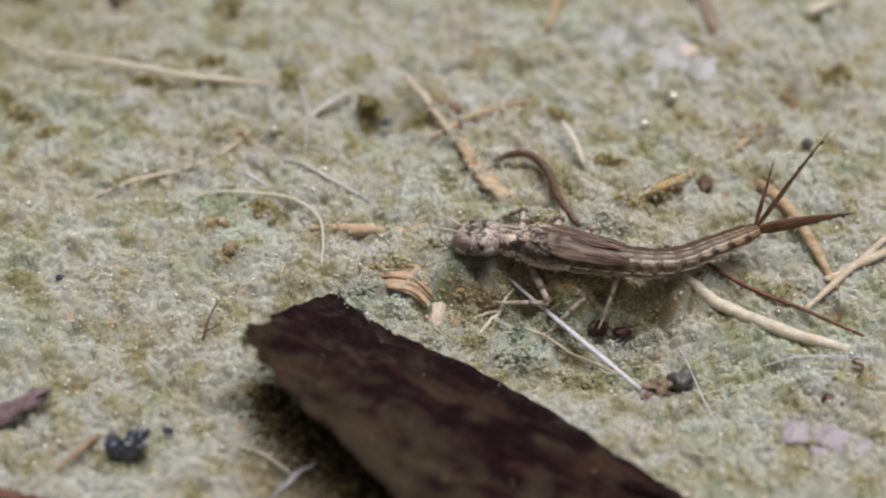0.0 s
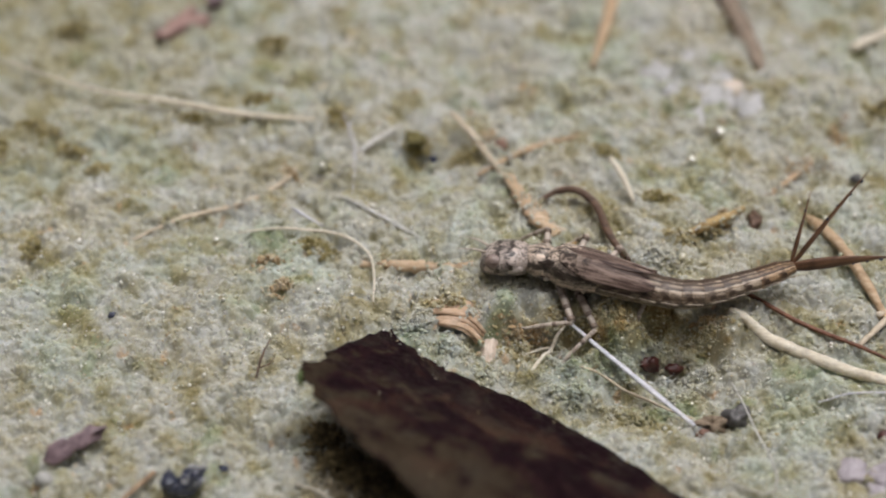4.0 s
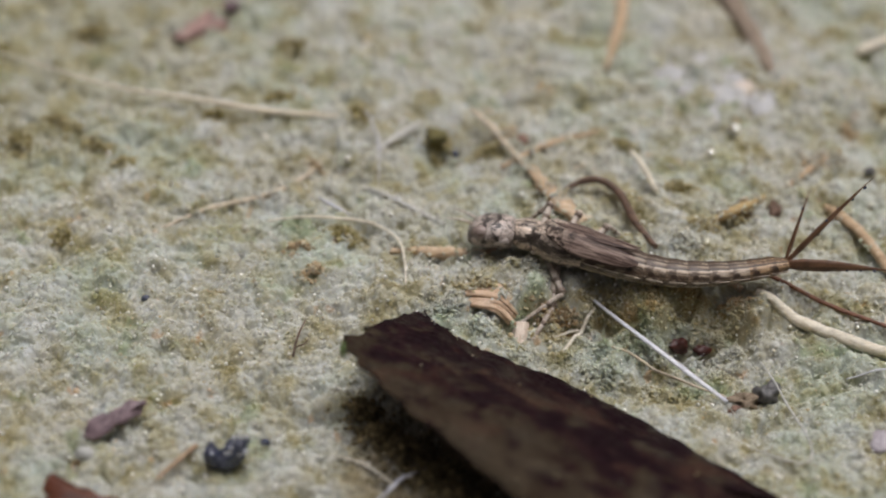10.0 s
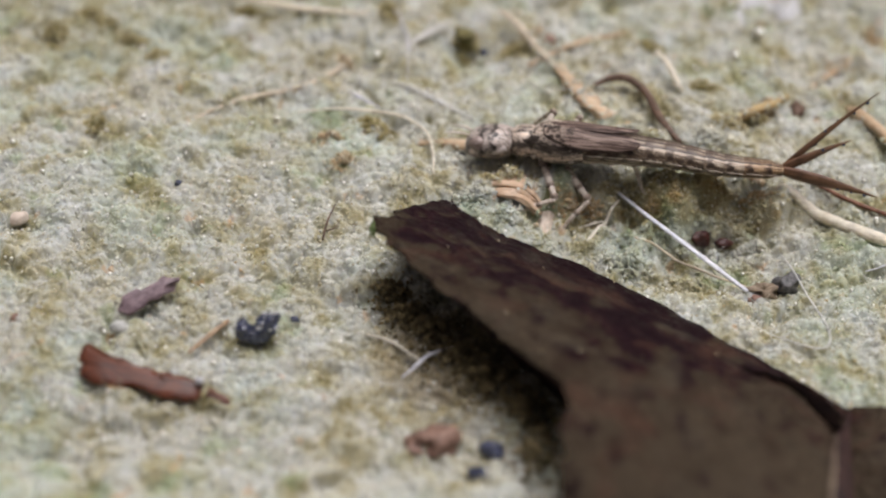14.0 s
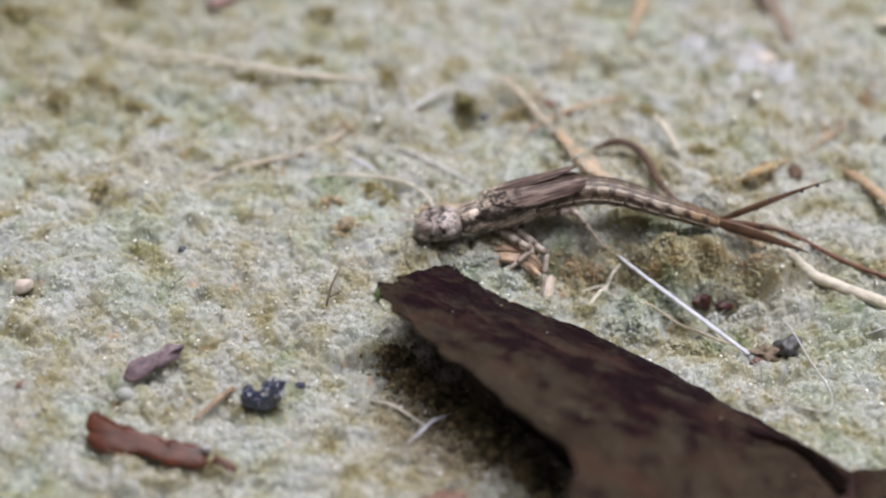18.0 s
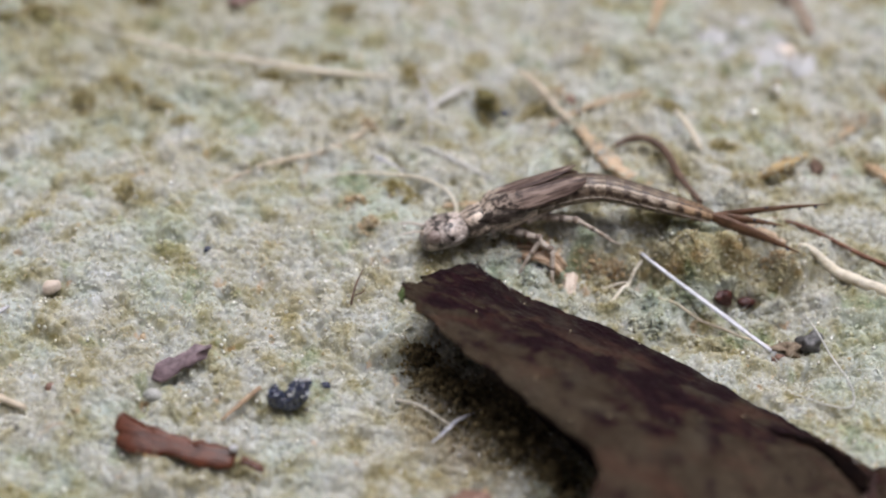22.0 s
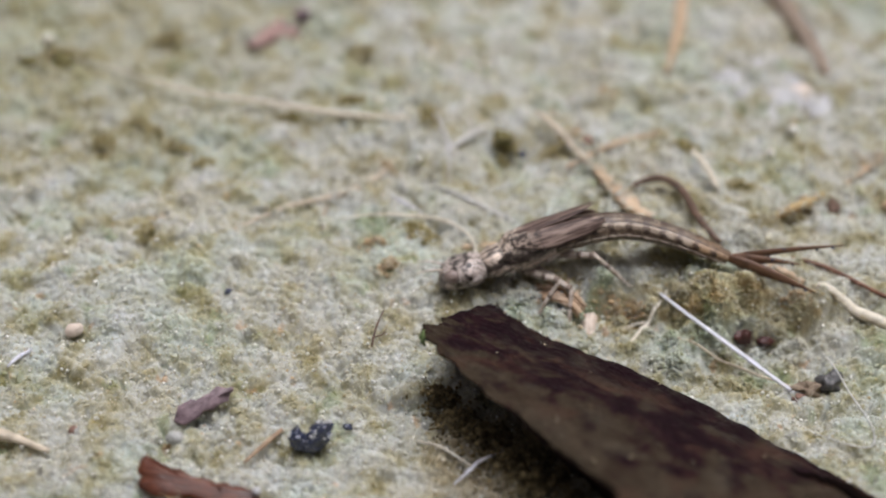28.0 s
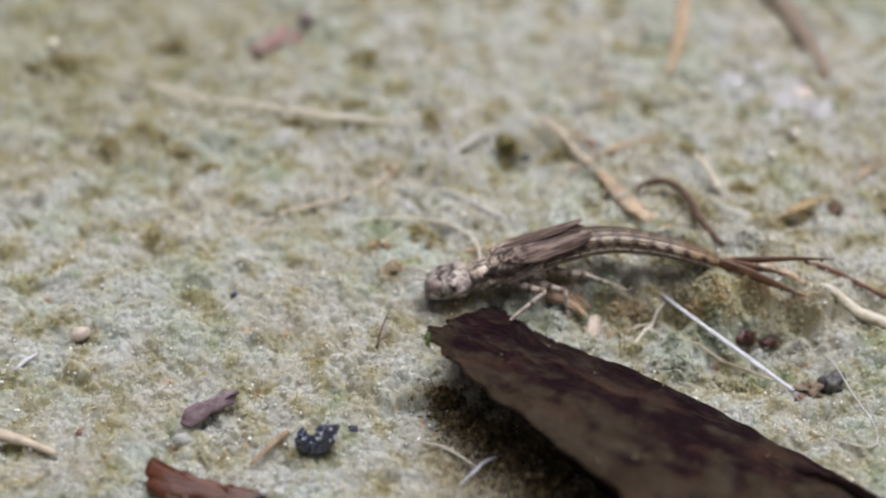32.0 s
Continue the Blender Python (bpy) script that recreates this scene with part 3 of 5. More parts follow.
# Near black, for the shade inside the slit.
SLIT_SHADE = mat_fibre("slit_shade", (0.002, 0.001, 0.001), (0.006, 0.003, 0.002), (1, 1, 1), 0.9, 0.05)
# Red of the lower layer, kept dark for the shade under the edge.
LEAF_RED_AND_SHADE = mat_fibre("leaf_lower_and_shade", (0.010, 0.004, 0.004), (0.040, 0.018, 0.013), (1, 1, 1), 0.7, 0.25)
CRUMB = mat_fibre("crumb", (0.2, 0.2, 0.18), (0.55, 0.55, 0.52), (3, 3, 3), 0.4, 0.5)
MOSS = mat_fibre("moss", (0.07, 0.11, 0.03), (0.22, 0.30, 0.11), (3, 3, 3), 0.7)
MOSS_DARK = mat_fibre("dark_moss", (0.08, 0.07, 0.02), (0.21, 0.185, 0.075), (3, 3, 3), 0.85)
STRAW = mat_fibre("straw", (0.54, 0.47, 0.35), (0.80, 0.75, 0.63), (0.3, 6, 6), 0.45, 0.4, 0.4)
TAN = mat_fibre("tan_stem", (0.46, 0.38, 0.26), (0.66, 0.58, 0.46), (0.5, 4, 4), 0.55, 0.35)
ORANGE = mat_fibre("orange_stem", (0.36, 0.23, 0.12), (0.60, 0.46, 0.31), (0.5, 4, 4), 0.5, 0.4)
FAINT = mat_fibre("faint_fibre", (0.44, 0.43, 0.39), (0.62, 0.62, 0.59), (0.3, 8, 8), 0.5, 0.4, 0.4)
WHITE = mat_fibre("white_fibre", (0.50, 0.50, 0.55), (0.76, 0.76, 0.83), (0.3, 8, 8), 0.25, 0.6, 0.4)
BROWN = mat_fibre("brown_twig", (0.05, 0.03, 0.02), (0.17, 0.10, 0.065), (0.5, 5, 5), 0.45, 0.4)
REDBROWN = mat_fibre("redbrown_twig", (0.075, 0.028, 0.014), (0.24, 0.10, 0.05), (0.5, 6, 6), 0.4, 0.45)
BARK = mat_fibre("red_bark", (0.026, 0.007, 0.003), (0.145, 0.042, 0.017), (0.5, 5, 5), 0.32, 0.4)
AMBER = mat_fibre("amber_bark", (0.20, 0.10, 0.03), (0.45, 0.28, 0.11), (1, 4, 4), 0.5, 0.35)
PEACH = mat_fibre("peach_stem", (0.42, 0.29, 0.17), (0.66, 0.52, 0.37), (0.8, 3, 3), 0.55, 0.35, 0.4)
SLIVER = mat_fibre("tan_sliver", (0.22, 0.14, 0.08), (0.43, 0.31, 0.20), (0.5, 4, 4), 0.5, 0.4)
BARK_ORANGE = mat_fibre("orange_bark", (0.42, 0.27, 0.16), (0.64, 0.47, 0.33), (1, 2, 2), 0.5, 0.4, 0.3)
DULL_RED = mat_fibre("dull_red_plant", (0.24, 0.14, 0.125), (0.42, 0.29, 0.25), (1, 2, 2), 0.6, 0.3)
SMUDGE = mat_fibre("faded_twig", (0.19, 0.145, 0.105), (0.34, 0.27, 0.205), (0.5, 4, 4), 0.6, 0.3)
OLIVE_STEM = mat_fibre("olive_stem", (0.24, 0.15, 0.05), (0.52, 0.39, 0.19), (1, 3, 3), 0.6, 0.35)
DULL = mat_fibre("dull_crumb", (0.10, 0.07, 0.045), (0.33, 0.26, 0.18), (3, 3, 3), 0.7)
PURPLE = mat_fibre("purple_chip", (0.085, 0.055, 0.062), (0.29, 0.21, 0.225), (2, 3, 3), 0.45, 0.5)
BLACK = mat_fibre("black_stone", (0.008, 0.009, 0.014), (0.07, 0.085, 0.15), (3, 3, 3), 0.1, 1.0)
SLATE = mat_fibre("slate_pebble", (0.03, 0.03, 0.032), (0.15, 0.145, 0.14), (3, 3, 3), 0.4, 0.5)
GREY = mat_fibre("grey_stone", (0.34, 0.34, 0.335), (0.50, 0.50, 0.50), (1.5, 1.5, 1.5), 0.45, 0.5)
PINK = mat_fibre("pink_stone", (0.48, 0.38, 0.29), (0.70, 0.62, 0.54), (1.5, 1.5, 1.5), 0.35, 0.5)
RUST = mat_fibre("rust_pebble", (0.09, 0.045, 0.032), (0.30, 0.185, 0.135), (3, 3, 3), 0.55, 0.4)
WINE = mat_fibre("wine_bead", (0.02, 0.006, 0.006), (0.10, 0.028, 0.02), (3, 3, 3), 0.3, 0.5)
LILAC = mat_fibre("lilac_gravel", (0.28, 0.25, 0.27), (0.47, 0.43, 0.46), (2, 2, 2), 0.4, 0.5)
build_leaf()

# ---- long fibres and stems lying on the bed ----
STRANDS = "fibres and stems on the silt"
strand("straw", [(-25, 18.6, 0.5), (-21.9, 17.4, 0.6), (-17, 15.2, 0.7), (-12.5, 14.2, 0.75), (-8.6, 13.4, 0.7), (-5.1, 13.3, 0.6)], [0.03, 0.05, 0.08, 0.15, 0.17, 0.1], STRAW, "long pale straw lying across lumpy silt", "straw", STRANDS)
strand("plant_strand", [(-12.9, 4.7, 0.0), (-10.7, 6.1, 0.15), (-7.6, 7.4, 0.2), (-6.2, 9.2, 0.1), (-5.7, 10.4, 0.0)], [0.08, 0.14, 0.14, 0.11, 0.06], TAN, "curved tan plant strand half sunk in silt", "plant strand", STRANDS, sink=-0.3)
strand("fine_thread", [(-7.9, 5.0, 0.4), (-5.2, 5.1, 0.6), (-3.1, 4.8, 0.7), (-1.7, 3.7, 0.65), (-1.3, 2.2, 0.5), (-1.2, 0.4, 0.4)], [0.05, 0.08, 0.08, 0.075, 0.065, 0.045], STRAW, "thin looping cream thread on the silt", "thread", STRANDS, steps=40)
strand("white_hair", [(-5.6, 6.8, 0.2), (-4.9, 6.3, 0.4), (-4.0, 5.8, 0.3)], [0.05, 0.09, 0.04], WHITE, "short glossy white hair on silt", "hair", STRANDS)
strand("white_hair", [(-3.9, 14.3, 0.5), (-3.3, 12.4, 0.8), (-2.9, 10.8, 0.6), (-2.8, 8.2, 0.2)], [0.025, 0.04, 0.04, 0.02], WHITE, "upright pale hair bending over the silt", "hair", STRANDS)
strand("white_fluff", [(-3.1, 10.7, 0.3), (-2.0, 11.9, 0.5), (-0.8, 13.3, 0.4)], [0.06, 0.17, 0.05], FAINT, "whitish fluffy fibre streak on silt", "fibre", STRANDS, flat=0.5, rough=0.3)
strand("white_fluff", [(-3.6, 8.0, 0.15), (-2.4, 7.2, 0.35), (-0.6, 6.0, 0.3), (0.6, 5.2, 0.2)], [0.04, 0.11, 0.11, 0.04], FAINT, "whitish fluffy fibre streak on silt", "fibre", STRANDS, flat=0.6, rough=0.3)
strand("dry_stem", [(1.7, 14.0, 0.75), (2.6, 12.4, 0.95), (3.4, 11.1, 0.8), (4.8, 8.6, 0.7), (6.1, 6.3, 0.75), (7.3, 5.1, 0.55)], [0.12, 0.22, 0.15, 0.15, 0.2, 0.2], TAN, "tan dry stem with a paler split end", "stem", STRANDS, flat=0.7, rough=0.3, sink=-0.25)
strand("broad_stem", [(4.6, 9.3, 0.60), (5.3, 7.6, 0.70), (6.0, 6.1, 0.70), (6.9, 4.8, 0.55)], [0.24, 0.42, 0.52, 0.36], PEACH, "broad orange-tan rotten stem end on silt", "stem", STRANDS, flat=0.5, rough=0.35, sink=0.05)
strand("dry_stem", [(-2.3, 3.4, 0.05), (0.5, 3.3, 0.2), (3.2, 3.2, 0.1)], [0.14, 0.3, 0.26], PEACH, "half-buried orange stem in silt", "stem", STRANDS, sink=-0.3, rough=0.3)
strand("dry_stem", [(3.2, 9.6, 0.45), (5.4, 11.4, 0.5), (8.2, 13.0, 0.3)], [0.1, 0.16, 0.08], ORANGE, "faint orange stem sunk in silt", "stem", STRANDS, sink=-0.3)
strand("curled_twig", [(6.2, 7.3, 0.9), (7.0, 7.7, 1.2), (7.9, 7.6, 1.4), (8.8, 6.7, 1.3), (9.4, 4.8, 1.1), (10.3, 3.3, 0.8)], [0.1, 0.17, 0.19, 0.2, 0.2, 0.12], BROWN, "dark brown twig curling over the ledge", "twig", STRANDS)
strand("pale_stub", [(9.6, 10.5, 1.0), (10.1, 9.0, 1.2), (10.6, 7.4, 1.0)], [0.12, 0.17, 0.1], STRAW, "short cream straw stub on silt", "straw", STRANDS, steps=8)
strand("dry_stem", [(18.9, 7.4, 0.3), (19.2, 6.6, 0.5), (20.2, 4.7, 0.6), (21.0, 2.5, 0.5), (21.7, 0.4, 0.2)], [0.16, 0.3, 0.25, 0.25, 0.14], ORANGE, "orange-brown kinked stem on silt", "stem", STRANDS)
strand("dry_stem", [(9.7, 2.65, 0.2), (11.8, 1.9, 0.2), (14.0, 0.95, 0.1)], [0.12, 0.24, 0.2], PEACH, "orange-tan stem half sunk behind the ledge", "stem", STRANDS, rough=0.2, sink=-0.45)
strand("pale_straw", [(14.6, 0.45, 0.15), (16.2, -0.35, 0.1), (18.0, -1.3, 0.0), (21.8, -3.0, -0.2)], [0.16, 0.27, 0.3, 0.3, 0.24], STRAW, "thick pale straw leaning off the mossy ledge", "straw", STRANDS, rough=0.12, sink=0.0)
strand("red_twig", [(13.6, 2.4, 0.55), (15.3, 1.9, 0.45), (17.5, 0.3, 0.35), (19.8, -0.9, 0.25), (22.6, -2.1, 0.1)], [0.09, 0.11, 0.11, 0.1, 0.06], REDBROWN, "thin glossy red-brown twig beside a straw", "twig", STRANDS)
strand("white_fibre", [(7.1, 0.65, 0.2), (8.5, -0.75, -0.03), (10.7, -2.8, -0.4), (12.9, -4.85, -0.75)], [0.08, 0.10, 0.12, 0.14, 0.10], WHITE, "straight glossy white fibre across the hollow", "fibre", STRANDS, flat=0.7, rough=0.06, stiff=True)
strand("pale_twig", [(7.4, 0.2, -1.0), (6.6, -1.0, -1.15), (5.7, -2.4, -1.3)], [0.06, 0.1, 0.08], STRAW, "short pale twig in the hollow", "twig", STRANDS)
strand("pale_twig", [(6.9, -0.5, -0.9), (6.3, -0.5, -1.0), (5.4, -0.9, -1.2)], [0.05, 0.07, 0.05], STRAW, "short pale twig in the hollow", "twig", STRANDS)
strand("fine_thread", [(8.0, -1.8, -1.2), (10.7, -2.9, -1.25), (13.0, -4.3, -1.2)], [0.05, 0.07, 0.04], TAN, "thin tan thread in the hollow", "thread", STRANDS)
strand("fine_thread", [(14.7, -2.3, -0.8), (15.0, -3.8, -0.4), (15.4, -5.3, -0.4), (15.9, -7.2, -0.5), (15.9, -8.5, -0.5), (15.3, -9.0, -0.6), (13.4, -8.1, -0.8)], [0.025, 0.045, 0.045, 0.045, 0.04, 0.035, 0.02], FAINT, "thin white looping thread on silt", "thread", STRANDS, steps=40, sink=1.6)
strand("dry_stem", [(-10.75, -11.1, 0.3), (-10.05, -10.2, 0.4), (-9.35, -9.3, 0.45)], [0.07, 0.12, 0.1], SLIVER, "small rust-coloured sliver on silt", "sliver", STRANDS, steps=8, sink=1.0)
strand("dark_hair", [(-5.9, -4.0, 0.4), (-5.75, -3.2, 0.8), (-5.45, -2.2, 1.0)], [0.05, 0.055, 0.03], BROWN, "fine dark hair sticking up", "hair", STRANDS, steps=8)
strand("dark_hair", [(-5.8, -3.4, 0.15), (-5.5, -3.2, 0.2), (-5.3, -2.7, 0.25)], [0.03, 0.04, 0.02], BROWN, "fine dark hair sticking up", "hair", STRANDS, steps=6)
strand("white_sliver", [(-21.9, -5.9, 0.2), (-21.5, -5.3, 0.3), (-21.1, -4.7, 0.25)], [0.06, 0.12, 0.06], WHITE, "short white sliver on silt", "sliver", STRANDS, steps=6)
strand("dry_stem", [(10.5, 28.4, 0.4), (10.3, 26.3, 0.5), (9.8, 22.6, 0.5), (8.9, 18.6, 0.3)], [0.35, 0.4, 0.36, 0.16], ORANGE, "thick orange stem on silt", "stem", STRANDS, sink=-0.1, rough=0.2)
strand("dark_twig", [(15.0, 29, 0.4), (15.8, 26.5, 0.6), (17.3, 20.6, 0.4), (17.8, 18.6, 0.2)], [0.5, 0.6, 0.5, 0.25], SMUDGE, "thick dull brown twig on silt", "twig", STRANDS, sink=-0.35, rough=0.3)
strand("straw", [(22.6, 20.5, 0.4), (25.4, 22.4, 0.5)], [0.25, 0.25], STRAW, "short pale straw on silt", "straw", STRANDS, steps=6)
strand("crossing_straw", [(20.2, -0.9, 0.3), (22.3, 1.4, 0.5), (24.6, 3.8, 0.4)], [0.12, 0.18, 0.16], TAN, "pale straw crossing a stem", "straw", STRANDS)
strand("crossing_straw", [(21.2, 0.8, 0.2), (23.0, 2.0, 0.4), (25.4, 3.4, 0.4)], [0.14, 0.22, 0.2], TAN, "tan straw crossing a stem", "straw", STRANDS)
strand("straw", [(-23.5, -9.7, 0.4), (-21.5, -10.1, 0.6), (-19.0, -10.8, 0.3)], [0.2, 0.28, 0.12], TAN, "pale tan straw end on silt", "straw", STRANDS)
strand("dry_stem", [(17.1, 8.8, 0.15), (18.4, 10.2, 0.25), (19.6, 11.5, 0.1)], [0.12, 0.18, 0.12], ORANGE, "short orange stem on silt", "stem", STRANDS, sink=-0.3)
strand("mossy_stick", [(12.6, 5.0, 0.75), (13.4, 5.5, 0.95), (14.4, 6.1, 1.05), (15.8, 7.1, 1.0)], [0.08, 0.2, 0.26, 0.14], OLIVE_STEM, "crumbling olive stick with algae and glinting grains", "stick", STRANDS, rough=0.35)
strand("crumpled_fibre", [(-2.0, -11.9, 0.2), (-1.3, -11.3, 0.5), (-0.9, -10.7, 0.4), (0.1, -10.0, 0.3)], [0.03, 0.09, 0.08, 0.03], WHITE, "crumpled white fibre under the leaf", "fibre", STRANDS, rough=0.3)
strand("fine_thread", [(-3.6, -9.4, 0.1), (-2.6, -9.9, 0.3), (-1.3, -10.8, 0.2)], [0.05, 0.08, 0.05], STRAW, "tan thread under the leaf", "thread", STRANDS)
strand("dark_hair", [(22.0, -4.6, -0.5), (22.3, -4.0, -0.3), (21.9, -3.7, -0.3), (22.4, -3.3, -0.4)], [0.04, 0.06, 0.06, 0.03], BROWN, "dark squiggle of fine root", "root", STRANDS, steps=12)
strand("fine_thread", [(18.2, -3.6, -0.4), (20.2, -3.5, -0.2), (23.4, -3.4, -0.3)], [0.03, 0.05, 0.03], WHITE, "thin white thread on silt", "thread", STRANDS)


def algae_cover(lines, density, wide):
    """Algae grains that have settled over sunken stems."""
    spots = []
    for line in lines:
        path = bent(line, 60)
        for a, b in zip(path, path[1:]):
            for _ in range(max(1, int((b - a).length * density))):
                if noise.noise(a * 0.9) > -0.12:
                    spots.append(a.lerp(b, random.random()) + Vector((random.gauss(0, wide), random.gauss(0, wide), random.uniform(-0.1, 0.2))))
    p = np.array([q[:] for q in spots])
    p[:, 2] = np.maximum(p[:, 2], height(p[:, 0], p[:, 1]) + RNG.uniform(0.0, 0.4, len(p)))
    r = RNG.uniform(0.05, 0.13, len(p))
    v = (OCTA_V[None] * (1 + RNG.uniform(-0.45, 0.45, (len(p), 6, 1))) * r[:, None, None]) @ TURNS[RNG.integers(0, 200, len(p))] + p[:, None]
    f = OCTA_F[None] + (np.arange(len(p)) * 6)[:, None, None]
    tagged(new("algae_cover", array_mesh("algae_cover", v.reshape(-1, 3), f.reshape(-1, 3), PALE, False)), "pale algae grains settled over sunken stems", "algae", kind="stuff")


def heap(name, spots, count, small, big, material, label, category, hairs=0.0):
    """Crumbs heaped over oval spots (x, y, half axes, height), with some short fibres among them."""
    pick = RNG.integers(0, len(spots), count)
    s = np.array(spots)[pick]
    a, q = RNG.uniform(0, 2 * np.pi, count), np.abs(RNG.normal(0, 0.62, count))
    x, y = s[:, 0] + np.cos(a) * q * s[:, 2], s[:, 1] + np.sin(a) * q * s[:, 3]
    z = height(x, y) + s[:, 4] * np.clip(1 - q * q, 0, 1) * RNG.uniform(0.3, 1.0, count)
    size = RNG.uniform(small, big, (count, 1, 1)) * RNG.uniform(0.5, 1.3, (count, 1, 3))
    long = RNG.random(count) < hairs
    size[long] = np.array([0.03, 0.03, 0.5]) * RNG.uniform(0.6, 1.4, (int(long.sum()), 1, 1))
    v = (OCTA_V[None] * (1 + RNG.uniform(-0.45, 0.45, (count, 6, 1))) * size) @ TURNS[RNG.integers(0, 200, count)] + np.stack([x, y, z], -1)[:, None]
    f = OCTA_F[None] + (np.arange(count) * 6)[:, None, None]
    tagged(new(name, array_mesh(name, v.reshape(-1, 3), f.reshape(-1, 3), material, False)), label, category, kind="stuff")


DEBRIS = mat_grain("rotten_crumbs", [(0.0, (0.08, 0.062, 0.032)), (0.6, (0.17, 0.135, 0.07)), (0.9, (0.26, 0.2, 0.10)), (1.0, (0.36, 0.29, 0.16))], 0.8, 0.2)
OLIVE = mat_grain("olive_algae", [(0.0, (0.38, 0.31, 0.16)), (0.4, (0.47, 0.41, 0.24)), (0.7, (0.55, 0.50, 0.34)), (1.0, (0.64, 0.61, 0.48))], 0.6, 0.4, 0.0, 1.5, 1.0)
OLIVE_DARK = mat_grain("dark_olive_algae", [(0.0, (0.18, 0.145, 0.05)), (0.5, (0.31, 0.265, 0.11)), (0.9, (0.43, 0.38, 0.22)), (1.0, (0.55, 0.51, 0.37))], 0.6, 0.4, 0.0, 1.5, 1.0)
ORANGE_FLUFF = mat_grain("orange_algae", [(0.0, (0.40, 0.28, 0.15)), (0.6, (0.50, 0.39, 0.25)), (1.0, (0.60, 0.53, 0.40))], 0.6, 0.4, 0.0, 1.5, 1.0)
# These brown crumbs also help to darken the shadow beneath the leaf edge.
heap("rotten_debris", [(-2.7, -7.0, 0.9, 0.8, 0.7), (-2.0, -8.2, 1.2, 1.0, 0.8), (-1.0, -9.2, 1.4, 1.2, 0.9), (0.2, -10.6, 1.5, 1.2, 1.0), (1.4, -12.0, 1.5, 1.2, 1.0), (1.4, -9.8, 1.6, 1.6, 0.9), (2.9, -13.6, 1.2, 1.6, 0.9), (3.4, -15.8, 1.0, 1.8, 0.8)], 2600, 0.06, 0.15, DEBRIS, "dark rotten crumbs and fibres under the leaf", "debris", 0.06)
heap("olive_algae", [(8.4, 0.3, 1.6, 0.4, 0.2), (10.6, -0.2, 1.8, 0.4, 0.2), (12.8, -0.1, 1.8, 0.4, 0.2), (5.4, -0.6, 1.0, 0.6, 0.2), (2.2, 0.4, 1.4, 0.5, 0.5), (12.8, 5.2, 0.9, 0.5, 0.7), (14.2, 6.0, 0.9, 0.5, 0.8)], 2600, 0.05, 0.13, OLIVE, "olive and amber algae fluff in hollows of the silt", "algae")
heap("olive_clumps", [(-17.1, 11.0, 0.9, 0.6, 0.5), (-15.4, 9.5, 0.7, 0.5, 0.4), (-18.9, 12.2, 0.9, 0.6, 0.5), (-20.7, 10.6, 0.9, 0.6, 0.5), (-4.0, 14.0, 0.5, 0.8, 0.6), (-11.4, 13.6, 0.8, 0.4, 0.4), (-8.2, 15.0, 0.8, 0.5, 0.4), (-4.2, 4.3, 0.8, 0.5, 0.3), (-17.4, 3.7, 0.5, 0.5, 0.4),
                      (9.5, 11.8, 0.7, 0.5, 0.4), (11.9, 8.1, 0.9, 0.5, 0.4), (23.6, 15.5, 0.8, 0.8, 0.5), (-19.0, 20.6, 1.0, 0.8, 0.5), (-8.0, 19.8, 1.0, 0.7, 0.5), (0.1, 12.6, 0.8, 0.8, 0.5), (2.4, 11.2, 0.9, 0.5, 0.3), (-24.6, 18.4, 1.6, 1.0, 0.6)], 3400, 0.07, 0.18, OLIVE_DARK, "dark olive algae clumps on the silt", "algae", 0.0)
heap("orange_fluff", [(5.2, -0.3, 0.7, 0.3, 0.4), (6.2, -0.2, 0.5, 0.3, 0.4), (13.6, 0.2, 0.9, 0.3, 0.3), (-6.2, 2.9, 0.7, 0.5, 0.4), (-5.4, 1.4, 0.6, 0.4, 0.3), (-6.0, 9.8, 0.4, 0.3, 0.4), (21.1, 13.8, 0.8, 0.7, 0.5), (18.9, 11.1, 0.9, 0.5, 0.4), (3.4, 12.6, 0.6, 0.4, 0.3), (14.9, 6.9, 0.7, 0.4, 0.8)], 900, 0.06, 0.16, ORANGE_FLUFF, "rusty orange algae fluff on the silt", "algae", 0.0)
heap("algae_fluff", [(7.4, -0.7, 0.7, 0.4, 0.3), (9.4, -0.7, 0.8, 0.4, 0.35), (11.4, -0.6, 0.6, 0.4, 0.35), (12.9, -0.7, 0.7, 0.4, 0.35), (10.4, 0.0, 0.5, 0.3, 0.3), (12.2, 0.1, 0.5, 0.3, 0.3), (6.9, -1.5, 0.6, 0.35, 0.5), (7.6, -1.9, 0.6, 0.4, 0.5), (8.7, -1.3, 0.5, 0.35, 0.5), (10.3, -1.5, 0.7, 0.35, 0.4), (12.0, -1.7, 0.6, 0.35, 0.5), (13.4, -1.4, 0.7, 0.4, 0.4), (5.6, -2.4, 1.0, 0.5, 0.3), (4.4, -2.4, 1.0, 0.6, 0.4), (9.9, -1.9, 1.2, 0.6, 0.5), (12.6, -2.3, 1.2, 0.7, 0.4), (4.4, 1.9, 1.3, 0.6, 0.5), (8.0, 3.4, 1.4, 0.7, 0.5), (12.0, 3.6, 1.4, 0.7, 0.5), (0.6, -0.6, 1.0, 0.7, 0.4), (2.4, -1.4, 0.9, 0.5, 0.4), (7.5, -3.2, 1.6, 0.6, 0.4), (10.4, -3.9, 1.8, 0.7, 0.4)], 12000, 0.05, 0.13, PALE, "pale crumbly algae fluff about the hollow", "algae", 0.02)
